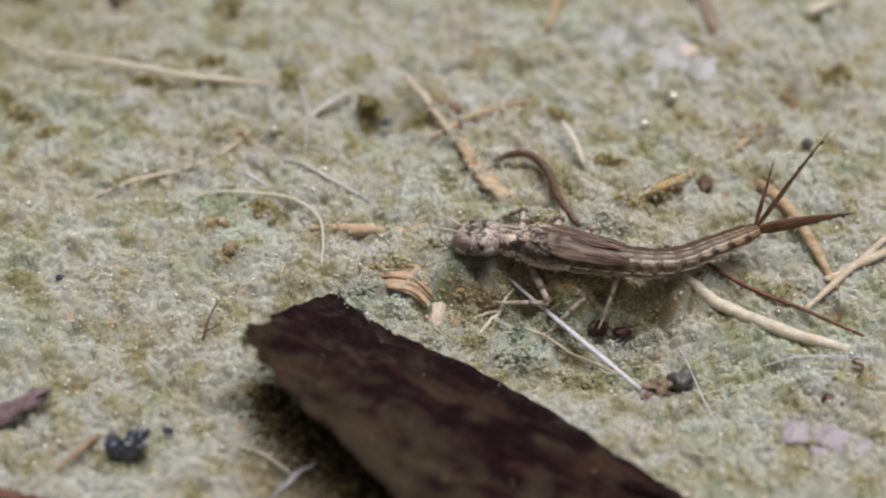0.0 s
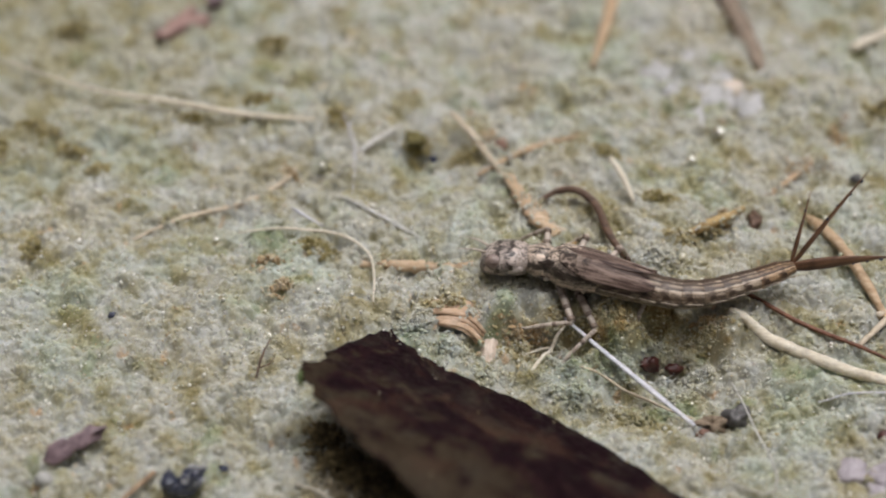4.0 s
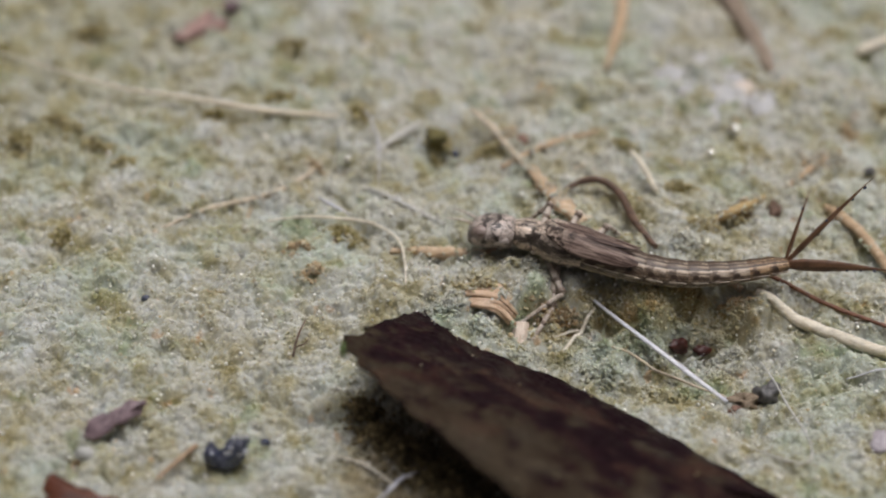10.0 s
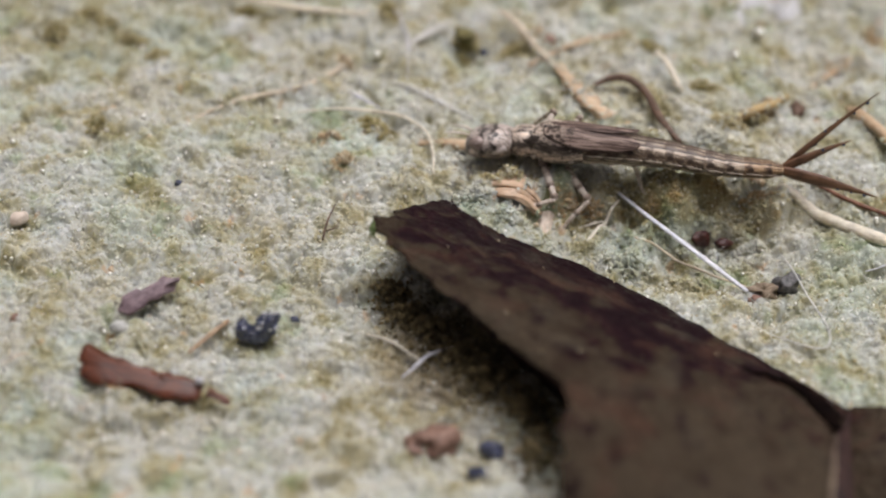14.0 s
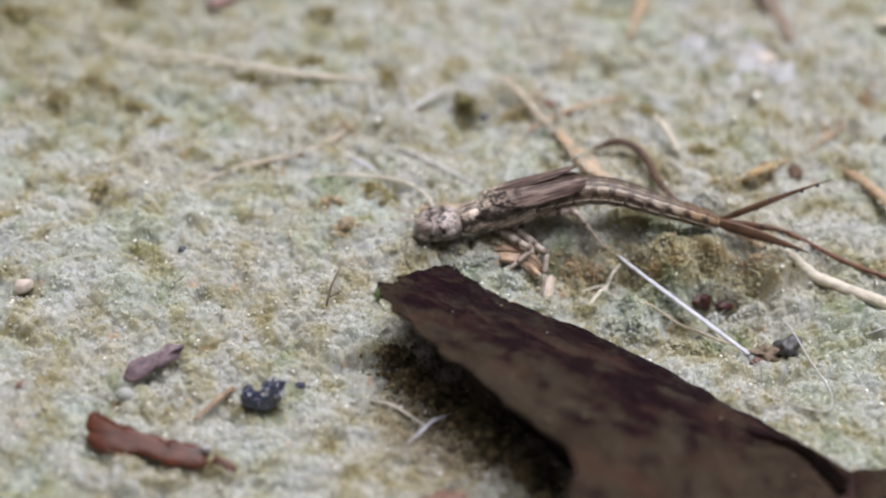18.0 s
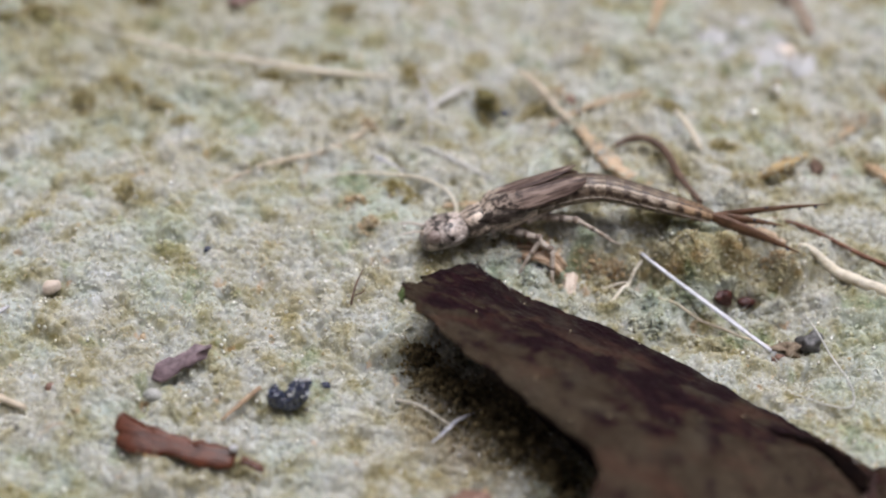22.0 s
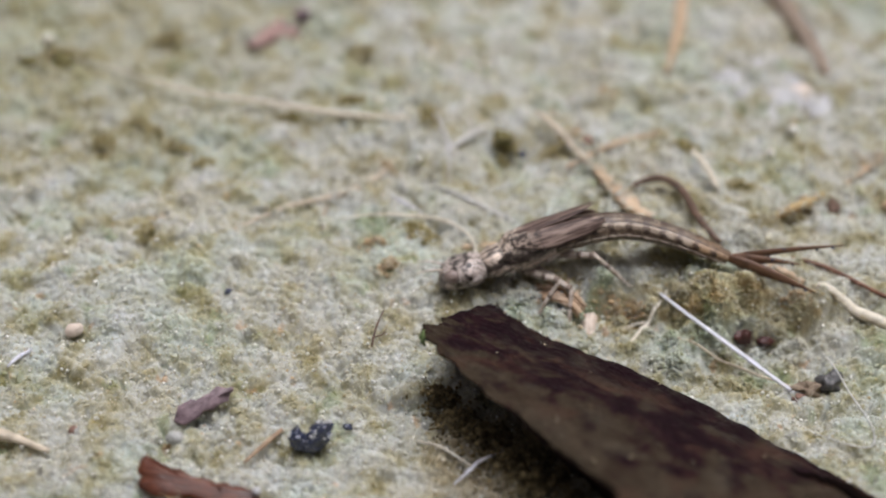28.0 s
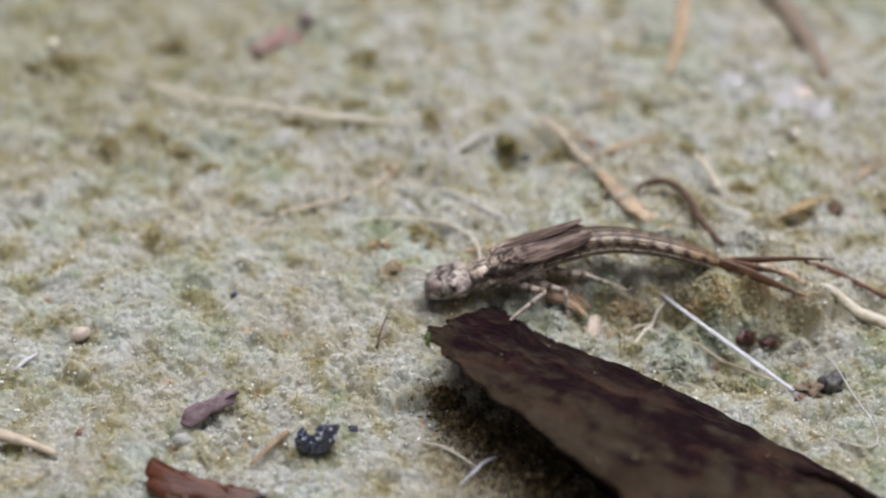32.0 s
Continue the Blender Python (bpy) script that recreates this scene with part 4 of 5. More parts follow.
algae_cover([[(-12.9, 4.7, 0.1), (-10.7, 6.1, 0.25), (-7.6, 7.4, 0.3), (-6.2, 9.2, 0.2)], [(1.7, 14.0, 0.9), (3.4, 11.1, 0.95), (4.8, 8.6, 0.85), (6.1, 6.3, 0.9), (7.3, 5.1, 0.7)],
             [(-2.3, 3.4, 0.15), (0.5, 3.3, 0.3), (3.2, 3.2, 0.2)], *[[(4.4 + d, 9.4, 0.9), (5.2 + d, 7.8, 1.2), (5.8 + d, 6.4, 1.2), (6.7 + d, 4.8, 0.95)] for d in (-0.1, 0.1, 0.3)], *[[(0.8, 0.9, 0.1), (2.0, 0.4, 0.4), (3.4, -0.2, 0.3)]] * 2, [(4.8, 9.2, 0.9), (5.6, 7.6, 1.0), (6.2, 6.0, 1.0), (7.0, 4.6, 0.8)], [(3.2, 9.6, 0.55), (5.4, 11.4, 0.6), (8.2, 13.0, 0.4)], [(17.1, 8.8, 0.25), (18.4, 10.2, 0.4), (19.6, 11.5, 0.2)],
             [(12.0, 4.6, 0.8), (13.4, 5.5, 1.1), (14.4, 6.1, 1.2), (16.2, 7.3, 1.1)], [(12.4, 5.4, 0.8), (13.6, 6.2, 0.9), (15.4, 7.2, 0.9)], [(19.2, 6.6, 0.7), (20.2, 4.7, 0.75), (21.0, 2.5, 0.6)],
             [(12.6, 18.6, 0.3), (14.2, 19.2, 0.45), (15.8, 18.6, 0.35), (17.0, 17.0, 0.35), (15.0, 16.6, 0.35), (13.4, 16.9, 0.3)]], 15, 0.28)


# ---- chips, stones and beads ----
DROP = mat_grain("clear_bead", [(0.0, (0.75, 0.76, 0.8)), (1.0, (0.8, 0.8, 0.85))], 0.08, 1.0, 0.3, 1.6, 0.0, 0.0)


def build_bark_chip():
    thing = empty("bark_chip", (-12.4, -12.8, 0.6), "red-brown bark sliver with a frayed end on silt", "bark chip")
    shape = [(-2.55, 0.78), (-1.2, 0.55), (0.2, 0.42), (1.6, 0.38), (2.5, 0.32), (2.55, -0.3), (2.2, -0.44), (1.1, -0.5), (0.55, -0.4), (-0.3, -0.34), (-0.7, -0.5), (-2.1, -0.52), (-2.45, -0.3), (-2.35, 0.0), (-2.6, 0.2)]
    top = part("bark_strip", slab([(x, y * 1.15 - 0.1) for x, y in shape], 0.28, 2, 0.07), BARK, thing)
    top.rotation_euler = [radians(a) for a in (24, 4, -10)]
    low = part("inner_bark", slab([(-2.3, -0.2), (-0.8, -0.3), (-0.4, -0.62), (-0.9, -0.95), (-1.1, -0.7), (-2.0, -0.72)], 0.2, 6, 0.08), AMBER, thing, "amber inner bark", (0, 0, -0.2))
    low.rotation_euler = [radians(a) for a in (10, 7, -14)]
    part("water_bead", lump((0.2, 0.17, 0.17), 9, 0.1), DROP, thing, "glinting clear bead at the tip", (2.45, -0.35, 0.3))


build_bark_chip()
lone("bark_crumb", slab([(-0.55, 0.16), (0.5, 0.14), (0.55, -0.12), (-0.5, -0.15)], 0.2, 3, 0.04), BARK, "small red-brown bark crumb on silt", "bark crumb", (-9.2, -13.6, 0.45), (10, 4, -24))
lone("purple_chip", slab([(-1.35, -0.75), (-1.15, -0.2), (-0.6, 0.12), (0.1, 0.25), (0.7, 0.5), (1.3, 0.55), (1.35, 0.2), (1.0, -0.2), (0.4, -0.45), (-0.3, -0.6), (-0.9, -0.95)], 0.26, 5, 0.11), PURPLE, "dusty purple-grey bark flake on silt", "bark flake", (-12.9, -8.0, 0.68), (38, -4, 8))


def build_black_stone():
    thing = empty("black_stone", (-8.0, -9.9, 0.30), "glossy blue-black slag stone with pale crust", "stone")
    bm = lump((0.52, 0.5, 0.72), 5, 0.34, 3, 1.7)
    for v in bm.verts:
        v.co.x += 0.32 * v.co.z + 0.14 * noise.noise(v.co * 3.1)
        v.co.z += 0.16 * noise.noise(v.co * 3.7 + Vector((4, 0, 0)))
    bm.normal_update()
    rng = random.Random(4)
    spots = [(v.co.copy(), v.normal.copy()) for v in rng.sample(list(bm.verts), 120) if v.normal.z > 0.1][:18]
    part("body", bm, BLACK, thing, "", (0.30, 0.05, 0.40), False)
    part("knob", lump((0.36, 0.40, 0.46), 8, 0.45, 3, 1.8), BLACK, thing, "smaller glossy black knob", (-0.62, -0.05, 0.32), False)
    part("foot", lump((0.5, 0.38, 0.42), 11, 0.4, 3, 1.8), BLACK, thing, "", (-0.15, -0.1, 0.08), False)
    for k, (p, up) in enumerate(spots):
        size = rng.uniform(0.03, 0.11)
        part("crust", lump((size * 1.3, size, size * 0.6), k, 0.6, 2, 3.0), GREY, thing, "pale grey crust", p + Vector((0.30, 0.05, 0.40)) + up * 0.005)


build_black_stone()
BEADS = "pebbles and beads on the silt"


def pebble(name, at, size, material, label, category, seed, rough=0.25, turn=0):
    return lone(name, lump(size, seed, rough, 3), material, label, category, at, (0, 0, turn), BEADS)


pebble("wine_bead", (11.2, -0.9, -1.22), (0.42, 0.36, 0.38), WINE, "dark wine-red bead in the hollow", "bead", 1, 0.4)
pebble("dark_pebble", (12.3, -1.0, -1.42), (0.4, 0.25, 0.25), WINE, "small dark red pebble in the hollow", "pebble", 2)
pebble("dark_pebble", (14.7, -4.3, -0.8), (0.5, 0.44, 0.5), SLATE, "dark grey round pebble with a dusty top", "pebble", 3, 0.55)
pebble("brown_crumb", (13.7, -4.5, -0.95), (0.55, 0.36, 0.34), DULL, "brown crumb beside a pebble", "crumb", 4, 0.9)
pebble("brown_crumb", (13.2, -5.1, -1.1), (0.26, 0.2, 0.16), RUST, "rust-coloured crumb on silt", "crumb", 5, 0.9)
pebble("black_speck", (16.6, -3.8, -1.05), (0.14, 0.13, 0.12), BLACK, "tiny black speck on silt", "speck", 6)
pebble("black_speck", (-12.8, -0.5, 0.35), (0.2, 0.16, 0.15), BLACK, "tiny black speck on silt", "speck", 7)
pebble("black_speck", (-12.2, 0.4, 0.3), (0.12, 0.1, 0.1), BLACK, "tiny black speck on silt", "speck", 8)
pebble("black_speck", (-6.6, -8.9, 0.3), (0.22, 0.14, 0.14), BLACK, "tiny black speck beside a stone", "speck", 9)
pebble("black_speck", (4.4, -3.0, -0.8), (0.13, 0.12, 0.12), BLACK, "tiny black speck on silt", "speck", 10)
pebble("pink_grain", (-19.4, -3.6, 0.5), (0.46, 0.33, 0.34), PINK, "pale pink sand grain on silt", "sand grain", 11, 0.15, 40)
pebble("pale_pebble", (-13.9, -9.6, 0.05), (0.4, 0.3, 0.28), CRUMB, "pale grey-green pebble on silt", "pebble", 12, 0.15)
pebble("brown_speck", (-18.2, -9.6, 0.3), (0.24, 0.22, 0.24), RUST, "round brown speck on silt", "speck", 13, 0.15)
pebble("flat_crumb", (-3.4, -6.3, 0.15), (0.6, 0.3, 0.13), RUST, "flat brown flake near the leaf", "flake", 14, 0.2, -22)
pebble("glint_bead", (-25.6, 19.8, 0.7), (0.42, 0.42, 0.42), QUARTZ, "clear glinting bead on silt", "bead", 15, 0.05)
pebble("glint_bead", (12.7, 3.8, 0.9), (0.2, 0.2, 0.2), QUARTZ, "clear glinting bead on silt", "bead", 16, 0.05)
for k, (x, y, r) in enumerate(((13.6, 10.7, 0.22), (15.2, 13.5, 0.26), (-4.4, 9.7, 0.2), (-15.2, 4.05, 0.17), (-8.9, 4.7, 0.13), (-16.4, 10.7, 0.18), (-8.9, 2.7, 0.16), (-1.7, 7.2, 0.16), (15.6, 7.9, 0.12), (13.2, 6.6, 0.1), (14.6, 7.2, 0.1))):
    pebble("glint_bead", (x, y, float(height(x, y)) + r * 0.9), (r, r, r), BEAD, "silvery glinting gas bubble on silt", "bubble", 60 + k, 0.03)
pebble("red_fragment", (-13.3, 21.6, 0.1), (1.5, 0.75, 0.5), DULL_RED, "dull red plant fragment on silt", "plant fragment", 17, 0.6, 38)
pebble("dark_crumb", (-11.7, 23.2, 0.6), (0.5, 0.5, 0.4), PURPLE, "dark purple crumb on silt", "crumb", 18, 0.3)
pebble("brown_lump", (16.3, 7.0, 0.3), (0.32, 0.6, 0.3), BROWN, "dark brown lump on silt", "lump", 20, 0.35)
pebble("red_crumb", (4.2, 12.2, 0.2), (0.4, 0.35, 0.3), RUST, "dark red crumb beside a pit", "crumb", 21, 0.3)
pebble("dark_pebble", (21.5, 10.2, 0.4), (0.26, 0.22, 0.22), SLATE, "dark grey pebble on silt", "pebble", 52, 0.3)
pebble("dark_pebble", (0.9, 11.4, -0.2), (0.2, 0.2, 0.2), BLACK, "dark glinting pebble beside a pit", "pebble", 22, 0.3)
pebble("olive_lump", (0.0, 12.8, -0.1), (0.45, 0.4, 0.4), MOSS_DARK, "dark olive algae lump on silt", "algae lump", 23, 0.9)
pebble("olive_lump", (-25.0, 18.0, 0.1), (1.6, 1.1, 0.6), MOSS_DARK, "dark olive algae lump on silt", "algae lump", 24, 0.9)
pebble("rust_pebble", (-0.4, -15.4, 0.4), (0.8, 0.7, 0.6), RUST, "rust-red pebble under the leaf", "pebble", 25, 0.5)
pebble("rust_pebble", (-1.2, -15.6, 0.25), (0.5, 0.4, 0.4), RUST, "rust-red pebble under the leaf", "pebble", 26, 0.5)
pebble("dark_pebble", (1.8, -15.7, 0.4), (0.5, 0.45, 0.45), BLACK, "black glossy pebble under the leaf", "pebble", 27, 0.3)
pebble("dark_pebble", (1.3, -16.8, 0.3), (0.4, 0.35, 0.35), BLACK, "black glossy pebble under the leaf", "pebble", 28, 0.3)
pebble("wine_bead", (20.9, -5.5, -0.4), (0.5, 0.42, 0.42), WINE, "dark wine-red bead on silt", "bead", 29, 0.25)
for k, (x, y, s) in enumerate(((20.8, -7.6, 0.8), (19.2, -7.3, 0.6), (20.2, -8.4, 0.6), (21.7, -7.9, 0.7), (21.2, -8.9, 0.5))):
    pebble("lilac_pebble", (x, y, -0.45), (s * 1.2, s, s * 0.5), LILAC, "pale lilac pebble half sunk in silt", "pebble", 30 + k, 0.25, k * 50)
for k, (x, y, s, grey) in enumerate(((12.6, 18.6, 1.0, 1), (14.2, 19.2, 1.2, 1), (15.8, 18.6, 1.0, 1), (13.4, 16.9, 0.9, 1), (15.0, 16.6, 1.1, 1), (16.6, 17.6, 0.9, 0), (17.2, 16.2, 1.0, 1), (14.2, 15.2, 0.8, 1))):
    pebble("pale_pebble", (x, y, -0.05), (s * 1.25, s, s * 0.5), GREY if grey else PINK, "pale grey pebble half sunk in silt" if grey else "pale peach pebble half sunk in silt", "pebble", 40 + k, 0.2, k * 40)


def build_bark_lump():
    """A rotten scrap of bark that has split into flat fibres, arched over the silt."""
    thing = empty("bark_lump", (2.3, 0.15, 0.1), "crumbly orange-brown rotten bark scrap split into fibres", "bark scrap")
    rng = random.Random(8)
    for k in range(24):
        y, z = 0.75 - 0.065 * k + rng.uniform(-0.08, 0.08), 0.05 + 0.22 * math.sin(k * 0.14) + rng.uniform(-0.04, 0.04)
        a, b = rng.uniform(-1.7, -1.0), rng.uniform(0.9, 1.7)
        pts = [(a, y + 0.35 + rng.uniform(-0.1, 0.1), z - 0.15), (a * 0.3, y + 0.12, z + 0.32 + rng.uniform(-0.08, 0.08)), (b * 0.5, y - 0.1, z + 0.3), (b, y - 0.4 + rng.uniform(-0.15, 0.15), z - 0.25)]
        part("fibre", tube(pts, [0.06, 0.19, 0.21, 0.08], 6, 10, 0.5, 0.3, k), BARK_ORANGE, thing)


def build_peg():
    thing = empty("straw_peg", (4.0, -1.0, -0.85), "pale pinkish cut straw peg standing in the hollow", "straw peg")
    part("shaft", tube([(-0.1, 1.2, 0.5), (0.0, 0.2, 0.25), (0.05, -0.75, 0.0)], [0.3, 0.4, 0.42, 0.36, 0.2], 9, 10, 0.6, 0.28, 2), PEG, thing)
    part("clear_grain", lump((0.13, 0.13, 0.13), 3, 0.05), QUARTZ, thing, "glinting clear grain", (-0.42, -0.35, 0.35))


PEG = mat_fibre("peg", (0.46, 0.36, 0.27), (0.74, 0.64, 0.54), (4, 0.5, 4), 0.5, 0.4)
build_peg()
build_bark_lump()


# ---- damselfly larva ----
def mat_body(name, tint):
    n = Nodes(name)
    streak, fine = n.noise(2.4, 5, 0.7, 0.4, (0.24, 2.2, 2.2)), n.noise(9, 4)
    x, y, z = n.axis(0), n.axis(1), n.axis(2)
    turn = n.math("DIVIDE", n.math("ARCTAN2", z, n.math("ABSOLUTE", y)), 3.1416)
    turn = n.math("ADD", n.math("ADD", turn, 0.5), n.math("MULTIPLY", n.math("SUBTRACT", streak, 0.5), 0.12))
    # Lengthwise bands from the belly (0) over the side to the middle of the back (1).
    dark, mid, pale = (0.018, 0.011, 0.007), (0.27, 0.195, 0.13), (0.72, 0.61, 0.48)
    tan, brown = (0.36, 0.275, 0.19), (0.115, 0.075, 0.046)
    c = n.ramp(turn, [(0.0, mid), (0.20, tan), (0.24, pale), (0.27, dark), (0.30, tan), (0.34, dark), (0.37, pale), (0.40, brown), (0.44, tan), (0.48, brown), (0.52, tan), (0.565, tan), (0.585, dark), (0.61, tan), (0.64, pale), (0.67, dark), (0.70, brown), (0.76, tan), (0.79, dark), (0.82, brown), (0.85, pale), (0.88, tan), (0.91, dark), (1.0, brown)])
    c = n.mix(n.ramp(streak, [(0.36, (0.7,)), (0.43, (0,))]), c, dark)
    c = n.mix(n.math("MULTIPLY", n.ramp(streak, [(0.55, (0,)), (0.63, (0.6,))]), n.ramp(turn, [(0.60, (1,)), (0.68, (0.15,))])), c, pale)
    dx, dz = n.math("ADD", x, 0.16), n.math("SUBTRACT", z, 0.02)
    dot = n.math("LESS_THAN", n.math("ADD", n.math("MULTIPLY", dx, dx), n.math("MULTIPLY", n.math("MULTIPLY", dz, dz), 1.6)), 0.019)
    c = n.mix(n.math("MULTIPLY", dot, 0.98), c, (0.014, 0.009, 0.007))
    blot = n.noise(1.7, 4, 0.65, 0.5, (0.8, 1.2, 1.2))
    c = n.mix(n.ramp(blot, [(0.42, (0.8,)), (0.52, (0,))]), c, (0.06, 0.036, 0.024))
    seam = n.math("LESS_THAN", n.math("ABSOLUTE", n.math("SUBTRACT", x, 0.43)), 0.03)
    c = n.mix(n.math("MULTIPLY", seam, 0.08), c, dark)
    c = n.mix(0.3, c, n.ramp(fine, [(0.3, (0.42, 0.4, 0.38)), (0.65, (1, 1, 1))]), "MULTIPLY")
    n.bump(n.math("ADD", streak, n.math("MULTIPLY", fine, 0.6)), 0.6, 0.06)
    return n.done(n.mix(1.0, c, tint, "MULTIPLY"), n.ramp(fine, [(0.3, (0.5,)), (0.7, (0.3,))]), 0.5)


def mat_head(name, pale, chest=False):
    """Mottled pale skin with dark wavy lines."""
    n = Nodes(name)
    wave, band, fine = n.noise(2.6, 4, 0.65, 0.8, (0.6, 1.3, 1.3)), n.noise(2.3, 4, 0.65, 0.5, (0.6, 1.4, 1.4)), n.noise(10, 4)
    dark = (0.028, 0.019, 0.015)
    # Dark lines run across the head and along the chest.
    lines = n.math("ABSOLUTE", n.axis(1)) if chest else n.math("ADD", n.math("MULTIPLY", n.axis(0), 0.42), 0.45)
    across = n.math("ADD", lines, n.math("MULTIPLY", n.math("SUBTRACT", wave, 0.5), 0.75 if chest else 0.5))
    half, full = tuple(v * 0.5 for v in pale), tuple(v * (1.35 if chest else 1.15) for v in pale)
    c = n.ramp(across, [(0.02, half), (0.06, dark), (0.10, pale), (0.22, full), (0.27, dark), (0.32, dark), (0.36, pale), (0.48, half), (0.53, dark), (0.59, dark), (0.64, full), (0.80, pale), (0.92, half)])
    c = n.mix(n.ramp(band, [(0.40, (0.92,)), (0.45, (0,))]), c, tuple(v * 0.13 for v in pale))
    c = n.mix(n.ramp(band, [(0.56, (0,)), (0.64, (0.6,))]), c, full)
    if chest:
        side = n.math("ADD", n.math("ADD", n.math("MULTIPLY", n.axis(2), 0.5), 0.5), n.math("MULTIPLY", n.math("SUBTRACT", wave, 0.5), 0.5))
        c = n.mix(n.ramp(side, [(0.36, (0,)), (0.42, (0.85,)), (0.56, (0.85,)), (0.62, (0,))]), c, dark)
    line = n.math("LESS_THAN", n.math("ABSOLUTE", n.math("SUBTRACT", band, 0.51)), 0.018)
    c = n.mix(n.math("MULTIPLY", line, 0.8), c, dark)
    c = n.mix(0.25, c, n.ramp(fine, [(0.3, (0.4, 0.37, 0.35)), (0.65, (1, 1, 1))]), "MULTIPLY")
    n.bump(n.math("ADD", band, n.math("MULTIPLY", fine, 0.5)), 0.6, 0.06)
    return n.done(c, n.ramp(fine, [(0.3, (0.5,)), (0.7, (0.3,))]), 0.5)


def mat_leg():
    n = Nodes("larva_leg")
    ring = n.noise(1.5, 2, 0.5, 0.0, (1.2, 0.2, 0.2))
    c = n.ramp(ring, [(0.36, (0.2, 0.15, 0.115)), (0.46, (0.48, 0.41, 0.34)), (0.7, (0.68, 0.61, 0.54))])
    c = n.mix(0.25, c, n.ramp(n.noise(9, 3), [(0.4, (0.3, 0.26, 0.22)), (0.6, (1, 1, 1))]), "MULTIPLY")
    n.bump(n.noise(8, 3), 0.4, 0.05)
    return n.done(c, 0.4, 0.5, 0.0, 0.15)


SKIN, HEAD, CHEST_SKIN, LEG = mat_body("larva_skin", (1, 1, 1)), mat_head("larva_head", (0.54, 0.46, 0.405)), mat_head("larva_chest", (0.62, 0.51, 0.41), True), mat_leg()
TAIL_SKIN = mat_body("larva_tail_skin", (0.86, 0.72, 0.56))
LEG_BAND = mat_fibre("larva_leg_band", (0.10, 0.07, 0.05), (0.32, 0.25, 0.2), (2, 3, 3), 0.4, 0.5)
CHEEK = mat_fibre("larva_cheek", (0.34, 0.27, 0.23), (0.66, 0.60, 0.55), (1.2, 3, 3), 0.4, 0.5)
EYE = mat_fibre("larva_eye", (0.12, 0.08, 0.065), (0.40, 0.32, 0.28), (0.6, 5, 5), 0.22, 0.6)
KEEL = mat_fibre("larva_keel", (0.12, 0.085, 0.06), (0.5, 0.42, 0.33), (2, 3, 3), 0.4, 0.5)


def mat_wing():
    """Dark pads with fine lengthwise ribs, mottled pale where they leave the thorax."""
    n = Nodes("larva_wing_pad")
    rib, mottle = n.noise(1.2, 5, 0.65, 0.3, (0.14, 5.0, 5.0)), n.noise(2.6, 4, 0.65, 0.8)
    c = n.ramp(rib, [(0.39, (0.035, 0.02, 0.017)), (0.48, (0.11, 0.073, 0.058)), (0.60, (0.29, 0.215, 0.175))])
    front = n.math("ADD", n.math("MULTIPLY", n.math("ADD", n.axis(0), 0.7), 0.5), n.math("MULTIPLY", n.math("SUBTRACT", mottle, 0.5), 1.6))
    speck = n.ramp(mottle, [(0.42, (0.03, 0.02, 0.015)), (0.5, (0.20, 0.15, 0.115)), (0.6, (0.46, 0.38, 0.31))])
    c = n.mix(n.ramp(front, [(0.0, (0.9,)), (0.35, (0,))]), c, speck)
    n.bump(rib, 0.6, 0.06)
    return n.done(c, 0.5, 0.22)


WING = mat_wing()
GILL = mat_fibre("larva_gill", (0.045, 0.02, 0.01), (0.20, 0.105, 0.057), (0.4, 4, 4), 0.45, 0.4)

STEPS = [0.0, 5.5, 9.0, 10.0, 11.5, 13.0, 16.0, 17.0, 18.0, 19.0, 24.0, 28.0, 31.5, 32.0]
# Six places along the middle of the body, from the brow to the last ring.
BROW = [(4.63, 1.53, 1.7), (3.11, 2.9, 1.7), (1.78, 3.35, 1.7), (1.56, 3.31, 1.7), (1.25, 2.43, 1.62), (0.7, 2.03, 1.55), (-0.7, 1.83, 1.4), (-1.4, 1.15, 1.35), (-2.21, 0.6, 1.3), (-2.83, -0.38, 1.3), (-3.04, -0.3, 1.3), (-3.01, -0.14, 1.3), (-3.75, -0.28, 1.3), (-3.85, -0.6, 1.3)]
NECK = [(6.82, 1.32, 1.9), (5.15, 2.79, 1.9), (3.95, 2.83, 1.9), (3.7, 3.01, 1.9), (3.41, 2.25, 1.88), (2.77, 1.99, 1.86), (1.3, 1.43, 1.83), (0.7, 1.04, 1.81), (0.14, 0.67, 1.8), (-0.6, -0.03, 1.8), (-1.11, 0.17, 1.8), (-0.86, 0.17, 1.8), (-1.53, -0.46, 1.8), (-1.56, -0.48, 1.8)]
CHEST = [(9.1, 0.45, 2.1), (8.01, 1.65, 2.1), (6.66, 1.41, 2.1), (6.3, 1.75, 2.1), (6.1, 1.54, 2.19), (5.89, 1.25, 2.29), (4.35, 0.67, 2.48), (3.64, 0.86, 2.54), (2.67, 1.2, 2.6), (2.08, 1.2, 2.6), (1.19, 0.58, 2.6), (1.46, 0.94, 2.6), (1.15, 0.37, 2.6), (0.89, 0.08, 2.6)]
MIDDLE = [(13.64, 0.03, 2.0), (11.9, 0.38, 2.0), (10.35, 0.38, 2.0), (10.0, 0.45, 2.0), (9.65, 0.78, 2.17), (9.45, 0.82, 2.34), (7.89, 0.13, 2.67), (7.25, 0.94, 2.79), (6.09, 1.87, 2.9), (5.06, 1.84, 2.9), (4.61, 1.78, 2.9), (4.88, 1.95, 2.9), (4.16, 1.46, 2.9), (4.17, 1.06, 2.9)]
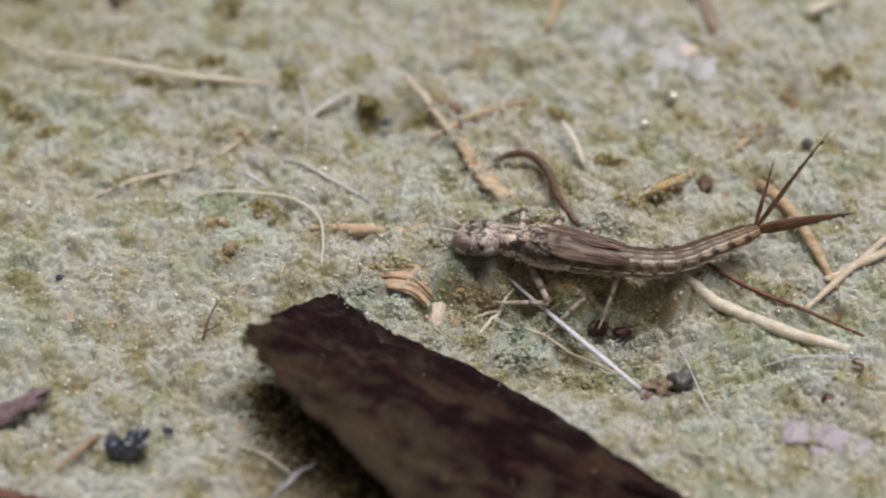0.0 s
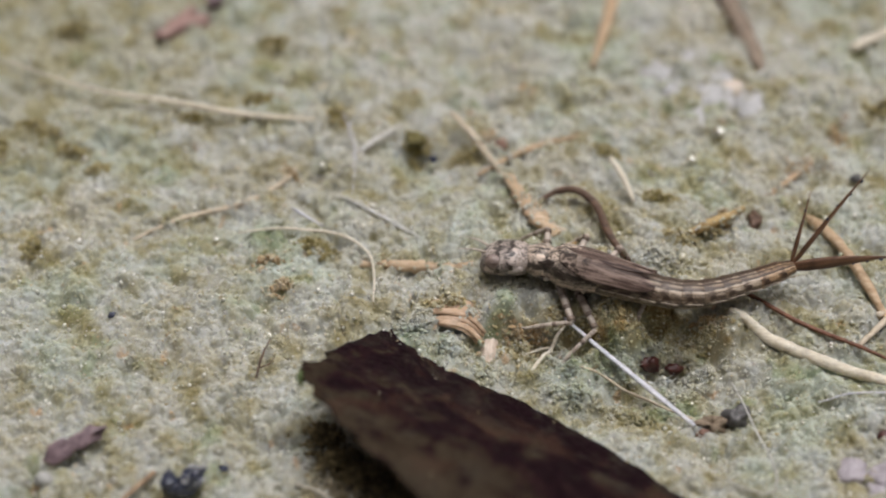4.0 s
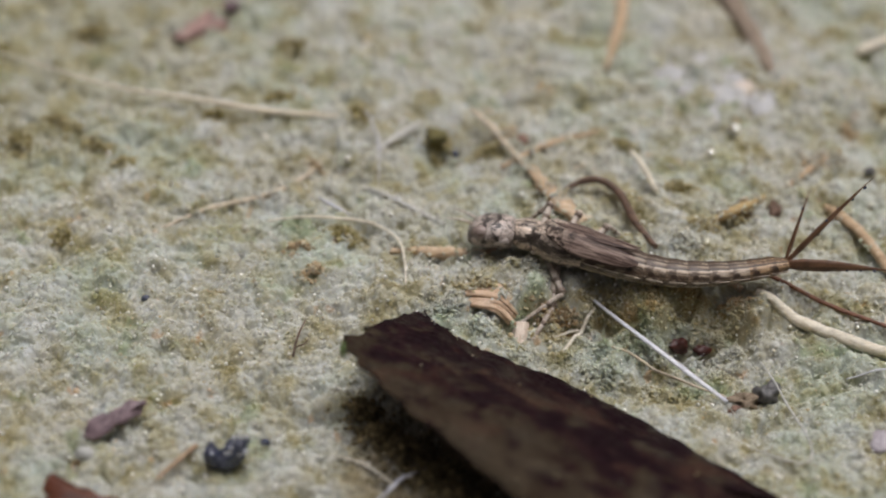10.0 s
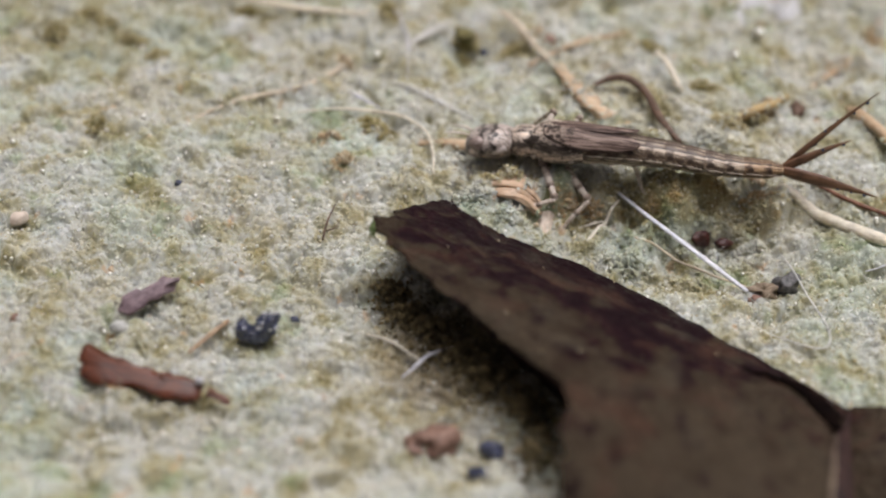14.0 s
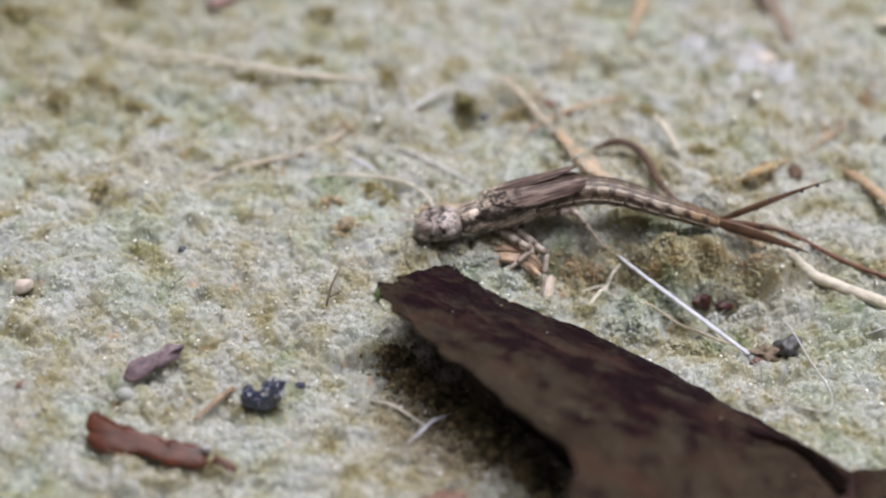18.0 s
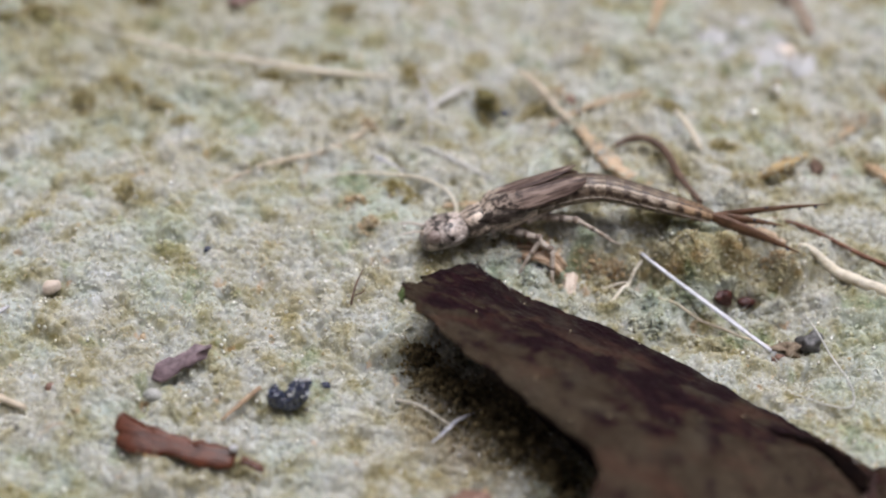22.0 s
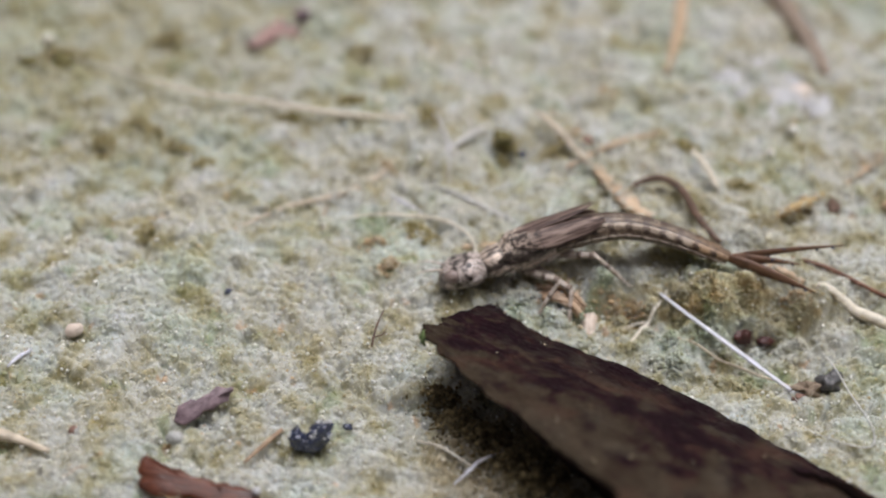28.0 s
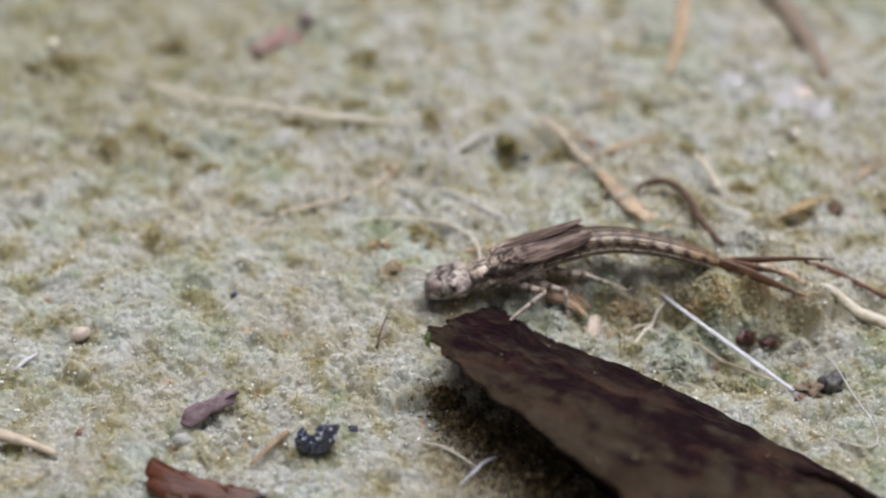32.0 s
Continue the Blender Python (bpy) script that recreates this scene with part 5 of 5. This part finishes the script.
HIND = [(15.82, 1.11, 1.9), (14.61, 1.12, 1.9), (13.34, 0.85, 1.9), (12.92, 0.54, 1.9), (12.56, 0.45, 1.99), (12.25, 0.31, 2.09), (10.9, 0.35, 2.27), (10.03, 0.81, 2.34), (9.14, 1.51, 2.4), (7.99, 1.81, 2.4), (7.51, 1.54, 2.4), (7.55, 2.05, 2.4), (7.46, 1.64, 2.4), (7.11, 1.36, 2.4)]
END = [(17.99, 2.26, 2.0), (17.01, 2.17, 2.0), (16.03, 1.45, 2.0), (15.77, 1.16, 2.0), (15.48, 0.56, 1.94), (14.98, 0.45, 1.89), (13.43, 0.6, 1.77), (12.71, 1.04, 1.74), (11.69, 1.33, 1.7), (10.52, 1.37, 1.7), (10.28, 1.53, 1.7), (10.33, 1.36, 1.7), (9.9, 1.37, 1.7), (9.67, 1.17, 1.7)]
# How far the back leans towards -y, in degrees.
LEAN = [-26, -26, -26, -26, -26, -26, -26, -25, -24, -24, -24, -24, -24, -24]
# The ways in which the three tail gills point.
GILL_UP = [(0.55, 0.45, 0.7), (0.59, 0.42, 0.69), (0.64, 0.34, 0.68), (0.66, 0.31, 0.69), (0.68, 0.28, 0.68), (0.71, 0.26, 0.65), (0.75, 0.23, 0.61), (0.81, 0.2, 0.55), (0.9, 0.09, 0.42), (0.97, -0.07, 0.24), (0.97, -0.08, 0.22), (0.97, -0.08, 0.23), (0.98, -0.11, 0.16), (0.98, -0.13, 0.16)]
GILL_FAR = [(0.23, 0.62, 0.75), (0.22, 0.62, 0.75), (0.31, 0.57, 0.76), (0.28, 0.56, 0.78), (0.55, 0.42, 0.72), (0.74, 0.28, 0.61), (0.97, -0.25, 0.05), (0.96, -0.28, 0.0), (0.98, -0.22, 0.05), (0.98, -0.21, 0.06), (0.97, -0.22, 0.03), (0.98, -0.2, 0.07), (0.97, -0.24, 0.01), (0.97, -0.26, 0.0)]
GILL_NEAR = [(0.96, -0.01, 0.3), (0.97, -0.09, 0.24), (0.97, -0.18, 0.18), (0.96, -0.22, 0.15), (0.96, -0.27, 0.07), (0.94, -0.34, -0.03), (0.95, -0.31, -0.02), (0.94, -0.33, -0.06), (0.94, -0.32, -0.1), (0.93, -0.36, -0.13), (0.91, -0.38, -0.16), (0.92, -0.37, -0.15), (0.9, -0.39, -0.18), (0.91, -0.37, -0.15)]
LENGTH = 14.3
# Rings of the body: from, to, half width, half height.
RINGS = [(2.1, 3.0, 0.80, 0.74), (3.0, 5.5, 1.02, 1.0)]
RINGS += [(5.5 + 0.88 * k, 5.5 + 0.88 * (k + 1), 0.86 - 0.028 * k, 0.80 - 0.040 * k) for k in range(10)]


TIMES = [k * 0.5 for k in range(65)]


def where(rows, t):
    """A place at time t between the keys of the larva."""
    for k in range(len(STEPS) - 1):
        if t <= STEPS[k + 1]:
            return Vector(rows[k]).lerp(Vector(rows[k + 1]), (t - STEPS[k]) / (STEPS[k + 1] - STEPS[k]))
    return Vector(rows[-1])


def body_line(t):
    """The middle line of the body at time t and its running length, scaled to the larva's true length."""
    line = bent([where(rows, t) for rows in (BROW, NECK, CHEST, MIDDLE, HIND, END)], 60)
    run = [0.0]
    for a, b in zip(line, line[1:]):
        run.append(run[-1] + (b - a).length)
    return line, [r * LENGTH / run[-1] for r in run]


def place_on(line, run, s):
    s = min(max(s, 0.0), LENGTH)
    i = max(j for j in range(len(run) - 1) if run[j] <= s + 1e-9)
    return line[i].lerp(line[i + 1], (s - run[i]) / (run[i + 1] - run[i]))


def frame_of(origin, along, up):
    x = along.normalized()
    y = up.cross(x).normalized()
    z = x.cross(y)
    m = Matrix((x, y, z)).transposed().to_4x4()
    m.translation = origin * MM
    return m


def ring_pose(t, s0, s1):
    """The pose of a body ring at time t: x runs to the tail, z to the back."""
    line, run = body_line(t)
    a, b = place_on(line, run, s0), place_on(line, run, s1)
    lean = radians(float(np.interp(t, STEPS, LEAN)))
    return frame_of((a + b) / 2, b - a, Vector((0, -math.sin(lean), math.cos(lean))))


def rod_pose(a, b, up=(0, 0, 1)):
    return frame_of(a, b - a, Vector(up))


larva = empty("damselfly_larva", (0, 0, 0), "streaked brown damselfly larva with three tail gills", "insect larva")


def build_head():
    s = [(-1.02, 0.46, 0.22, -0.2), (-0.95, 0.74, 0.42, -0.14), (-0.72, 0.96, 0.58, -0.06), (-0.4, 1.04, 0.70, 0.0), (-0.05, 1.12, 0.72, 0.02), (0.3, 1.08, 0.70, 0.03), (0.62, 0.94, 0.62, 0.03), (0.86, 0.70, 0.5, 0.02), (1.0, 0.45, 0.36, 0.0)]
    head = part("head", loft([(x * 1.18, w * 1.08, h * 1.08, z) for x, w, h, z in s], 24), HEAD, larva, "greyish striped head")
    for side in (-1, 1):
        part("eye", lump((0.44, 0.28, 0.36), 3, 0.05), EYE, head, "banded reddish eye", (-0.5, side * 0.93, 0.10))
        part("cheek", lump((0.5, 0.12, 0.22), 6 + side, 0.3, 3), CHEEK, head, "whitish cheek", (0.26, side * 0.99, -0.18))
        part("antenna", tube([(-0.8, side * 0.45, 0.35), (-1.4, side * 0.7, 0.6), (-2.1, side * 0.95, 0.7)], [0.07, 0.045, 0.015], 6, 8), LEG, head, "thin banded antenna")
    part("labium", loft([(-1.0, 0.36, 0.12, -0.42), (-0.5, 0.5, 0.2, -0.52), (0.3, 0.42, 0.2, -0.62), (0.8, 0.3, 0.12, -0.6)], 12), CHEEK, head, "pale folded lower lip")
    return head


def build_ring(index, s0, s1, w, h):
    l = (s1 - s0) / 2
    name = "prothorax" if index == 0 else "thorax" if index == 1 else "abdomen_ring"
    nw, nh = (RINGS[index + 1][2:] if index + 1 < len(RINGS) else (w * 0.72, h * 0.72))
    if index == 0:
        s = [(-l - 0.35, 0.46, 0.42, 0), (-l - 0.1, 0.58, 0.54, 0), (-l + 0.25, w * 0.95, h * 0.92, 0.02), (0.1, w * 1.08, h * 1.05, 0.03), (l - 0.1, w, h, 0.02), (l + 0.3, w * 0.95, h, 0)]
    elif index == 1:
        s = [(-l - 0.15, 0.62, 0.56, 0), (-l + 0.15, 0.74, 0.70, 0.03), (-0.5, w * 0.97, h, 0.08), (0.3, w, h, 0.06), (0.9, 0.92, 0.86, 0.02), (l + 0.14, 0.84, 0.76, 0)]
    else:
        s = [(-l - 0.12, w * 0.95, h * 0.95, 0), (-l, w * 0.985, h * 0.985, 0), (-0.1, w * 1.012, h * 1.012, 0), (l * 0.7, nw * 1.012, nh * 1.012, 0), (l, nw * 0.995, nh * 0.995, 0), (l + 0.1, nw * 0.93, nh * 0.93, 0)]
    ring = part(name, loft(s, 24), TAIL_SKIN if index > len(RINGS) - 3 else SKIN if index > 1 else CHEST_SKIN, larva, "" if index > 1 else "pale mottled ring with dark lines")
    if index > 1:
        for side in (-1, 1):
            part("side_keel", tube([(-l * 0.8, side * w * 0.93, -h * 0.36), (0.1, side * (w * 0.97 + 0.03), -h * 0.36), (l * 0.95, side * (w * 0.95 + 0.07), -h * 0.36)], [0.02, 0.034, 0.025], 5, 5), KEEL, ring, "pale side keel")
    return ring


head_part = build_head()
rings = [build_ring(i, *r) for i, r in enumerate(RINGS)]
# Wing pads lie along the back and are carried by the thorax.
# Each is a shell that hugs the body, given by its middle and half angle above the side, and its distance from the axis.
pads = []
OUTER = [(-1.4, 42, 8, 1.10), (-0.8, 38, 20, 1.15), (0.0, 34, 29, 1.14), (1.1, 31, 31, 1.04), (2.0, 30, 28, 0.96), (2.6, 29, 19, 0.90), (3.0, 28, 4, 0.86)]
INNER = [(-0.8, 74, 6, 0.98), (-0.2, 74, 14, 1.07), (0.8, 73, 16, 1.08), (2.0, 72, 16, 0.99), (2.9, 74, 12, 0.92), (3.4, 77, 6, 0.90), (3.7, 79, 1, 0.89)]
for side in (-1, 1):
    for shape in (OUTER, INNER):
        net = []
        for f in (-1.0, -0.5, 0.0, 0.5, 1.0):
            net.append([(x, side * d * math.cos(radians(mid + f * half)), d * math.sin(radians(mid + f * half)) - 0.03 * abs(f)) for x, mid, half, d in shape])
        pads.append(part("wing_pad", sheet(net, 20, 8, 0.05, 0.0, 0.02, 3), WING, rings[1] if shape is INNER else larva, "maroon-brown ribbed wing pad"))
for side in (-1, 1):
    part("chest_plate", lump((0.55, 0.06, 0.25), 12, 0.4, 3), CHEST_SKIN, rings[1], "pale mottled chest plate", (-0.75, side * 0.82, 0.22))


def build_gill(length, wide):
    bm = tube([(0, 0, 0), (length * 0.35, 0, 0.03), (length * 0.7, 0, 0.05), (length, 0, 0.0)], [wide * k for k in (0.6, 1.0, 0.9, 0.62, 0.34, 0.06)], 8, 18, 1.0, 0.08, 3)
    for v in bm.verts:
        v.co.y *= 0.42
    gill = part("tail_gill", bm, GILL, larva, "dark feathery tail gill")
    rng = random.Random(int(length * 10))
    for k in range(5):
        part("gill_speck", lump((0.09, 0.06, 0.09), k, 0.3, 1), BLACK, gill, "dark speck", (length * (0.35 + 0.13 * k), rng.uniform(-0.06, 0.06), 0.16 * rng.choice((-1, 1)) * (1 - k * 0.16)))
    return gill


gills = [build_gill(l, w) for l, w in ((5.6, 0.18), (3.5, 0.24), (4.5, 0.32))]
FEMUR, TIBIA = 2.7, 2.5


def build_leg():
    femur = part("femur", tube([(0, 0, 0), (FEMUR * 0.5, 0, 0.03), (FEMUR, 0, 0)], [0.14, 0.19, 0.18, 0.125], 8, 10, 1.0, 0.05, 2), LEG, larva, "pale translucent femur with dark bands")
    for k in (0.35, 0.72, 0.95):
        part("dark_band", tube([(FEMUR * k - 0.1, 0, 0.02), (FEMUR * k + 0.1, 0, 0.02)], [0.187, 0.187], 8, 2, 1.0, 0.1, 5), LEG_BAND, femur)
    tibia = part("tibia", tube([(0, 0, 0), (TIBIA * 0.5, 0, 0.02), (TIBIA * 0.78, 0, 0)], [0.115, 0.10, 0.085], 8, 8, 1.0, 0.05, 2), LEG, larva, "pale translucent tibia")
    part("tarsus", tube([(TIBIA * 0.76, 0, 0), (TIBIA * 0.9, 0, 0.02), (TIBIA, 0, 0.12)], [0.068, 0.058, 0.025], 7, 6), LEG, tibia)
    part("dark_band", tube([(TIBIA * 0.28, 0, 0.01), (TIBIA * 0.36, 0, 0.01)], [0.118, 0.118], 8, 2, 1.0, 0.1, 5), LEG_BAND, tibia)
    return femur, tibia


# Hip on the thorax (x to the tail, y to the larva's right side, z up), then where the foot stands.
LEGS = [
    ((-1.0, 0.55, -0.62), [(0.0, (6.6, -0.6, -0.2)), (5.5, (5.0, 0.0, -0.1)), (9.0, (4.4, -0.9, -0.5)), (11.5, (2.9, -0.4, -0.4)), (13.0, (2.2, -0.9, -0.4)), (16.0, (1.8, -0.9, -0.4)), (18.0, (1.4, -1.4, -0.3)), (28.0, (1.3, -1.5, -0.4)), (29.2, (1.2, -1.6, -0.3)), (29.8, (-0.2, -2.7, 0.8)), (32.0, (-0.2, -2.7, 0.8))]),
    ((-0.2, 0.6, -0.72), [(0.0, (8.8, -1.9, -0.9)), (5.5, (6.6, -1.6, -1.0)), (9.0, (4.1, -1.9, -1.1)), (11.5, (4.4, -1.9, -1.2)), (13.0, (4.4, -1.5, -1.3)), (16.0, (4.2, -1.3, -1.3)), (18.0, (3.7, -2.0, -1.1)), (24.0, (3.0, -1.9, -1.1)), (29.0, (3.0, -1.8, -1.1)), (32.0, (2.95, -1.5, -1.05))]),
    ((0.7, 0.6, -0.70), [(0.0, (11.2, -1.6, -0.6)), (5.5, (9.6, -0.9, -0.4)), (9.0, (9.2, -0.6, -0.3)), (13.0, (8.8, 0.2, 0.3)), (16.0, (7.6, -0.3, 0.4)), (18.0, (6.6, 0.4, 0.6)), (24.0, (6.2, 0.4, 0.6)), (32.0, (5.7, 0.1, 0.6))]),
    ((-1.0, -0.55, -0.62), [(0.0, (6.2, 3.6, 0.6)), (5.5, (4.6, 4.9, 0.6)), (13.0, (3.6, 4.4, 0.7)), (16.0, (2.0, 4.0, 0.6)), (18.0, (0.8, 3.2, 0.5)), (32.0, (0.0, 2.6, 0.5))]),
    ((-0.2, -0.6, -0.72), [(0.0, (8.8, 3.6, 0.7)), (5.5, (7.0, 4.6, 0.7)), (13.0, (5.6, 4.2, 0.8)), (16.0, (4.0, 3.8, 0.7)), (18.0, (2.8, 3.8, 0.7)), (32.0, (2.0, 3.4, 0.7))]),
    ((0.7, -0.6, -0.70), [(0.0, (11.4, 3.4, 0.7)), (5.5, (10.0, 4.0, 0.7)), (13.0, (8.4, 3.8, 0.8)), (16.0, (7.0, 3.6, 0.8)), (18.0, (5.6, 4.2, 0.8)), (32.0, (4.8, 4.0, 0.8))])]
legs = [build_leg() for _ in LEGS]


def between(rows, t):
    """A place at time t, gliding from row to row."""
    for (t0, a), (t1, b) in zip(rows, rows[1:]):
        if t <= t1:
            f = (t - t0) / (t1 - t0)
            f = f * f * (3 - 2 * f)
            return Vector(a).lerp(Vector(b), f)
    return Vector(rows[-1][1])


def knee(hip, foot, up):
    """The knee of a leg of two rods, bent upwards, and the foot as near as the leg can bring it."""
    gap = foot - hip
    d = min(max(gap.length, 0.6), FEMUR + TIBIA - 0.05)
    way = gap.normalized()
    foot = hip + way * d
    a = (FEMUR ** 2 - TIBIA ** 2 + d * d) / (2 * d)
    rise = math.sqrt(max(FEMUR ** 2 - a * a, 0.0))
    side = (up - way * up.dot(way)).normalized()
    return hip + way * a + side * rise, foot


def motions():
    root = [ring_pose(t, 3.0, 5.5) for t in TIMES]
    walk(larva, list(zip(TIMES, root)))
    back = [m.inverted() for m in root]

    def carry(ob, poses):
        walk(ob, [(t, b @ m) for t, b, m in zip(TIMES, back, poses)])

    carry(head_part, [ring_pose(t, 0.2, 2.2) for t in TIMES])
    for ring, (s0, s1, w, h) in zip(rings, RINGS):
        carry(ring, [ring_pose(t, s0, s1) for t in TIMES])
    for pad in pads[::2]:
        carry(pad, [ring_pose(t, 3.4, 6.8) for t in TIMES])
    for gill, ways in zip(gills, (GILL_UP, GILL_FAR, GILL_NEAR)):
        carry(gill, [frame_of(place_on(*body_line(t), LENGTH), where(ways, t), Vector((0.1, 0.2, 0.97))) for t in TIMES])
    for (hip, feet), (femur, tibia) in zip(LEGS, legs):
        high, low = [], []
        for t, m in zip(TIMES, root):
            start = m @ (Vector(hip) * MM) / MM
            joint, foot = knee(start, between(feet, t), Vector((1.0, -0.35, 0.25) if hip[1] > 0 else (0.5, 0.4, 0.7)))
            high.append(rod_pose(start, joint))
            low.append(rod_pose(joint, foot))
        carry(femur, high)
        carry(tibia, low)


motions()
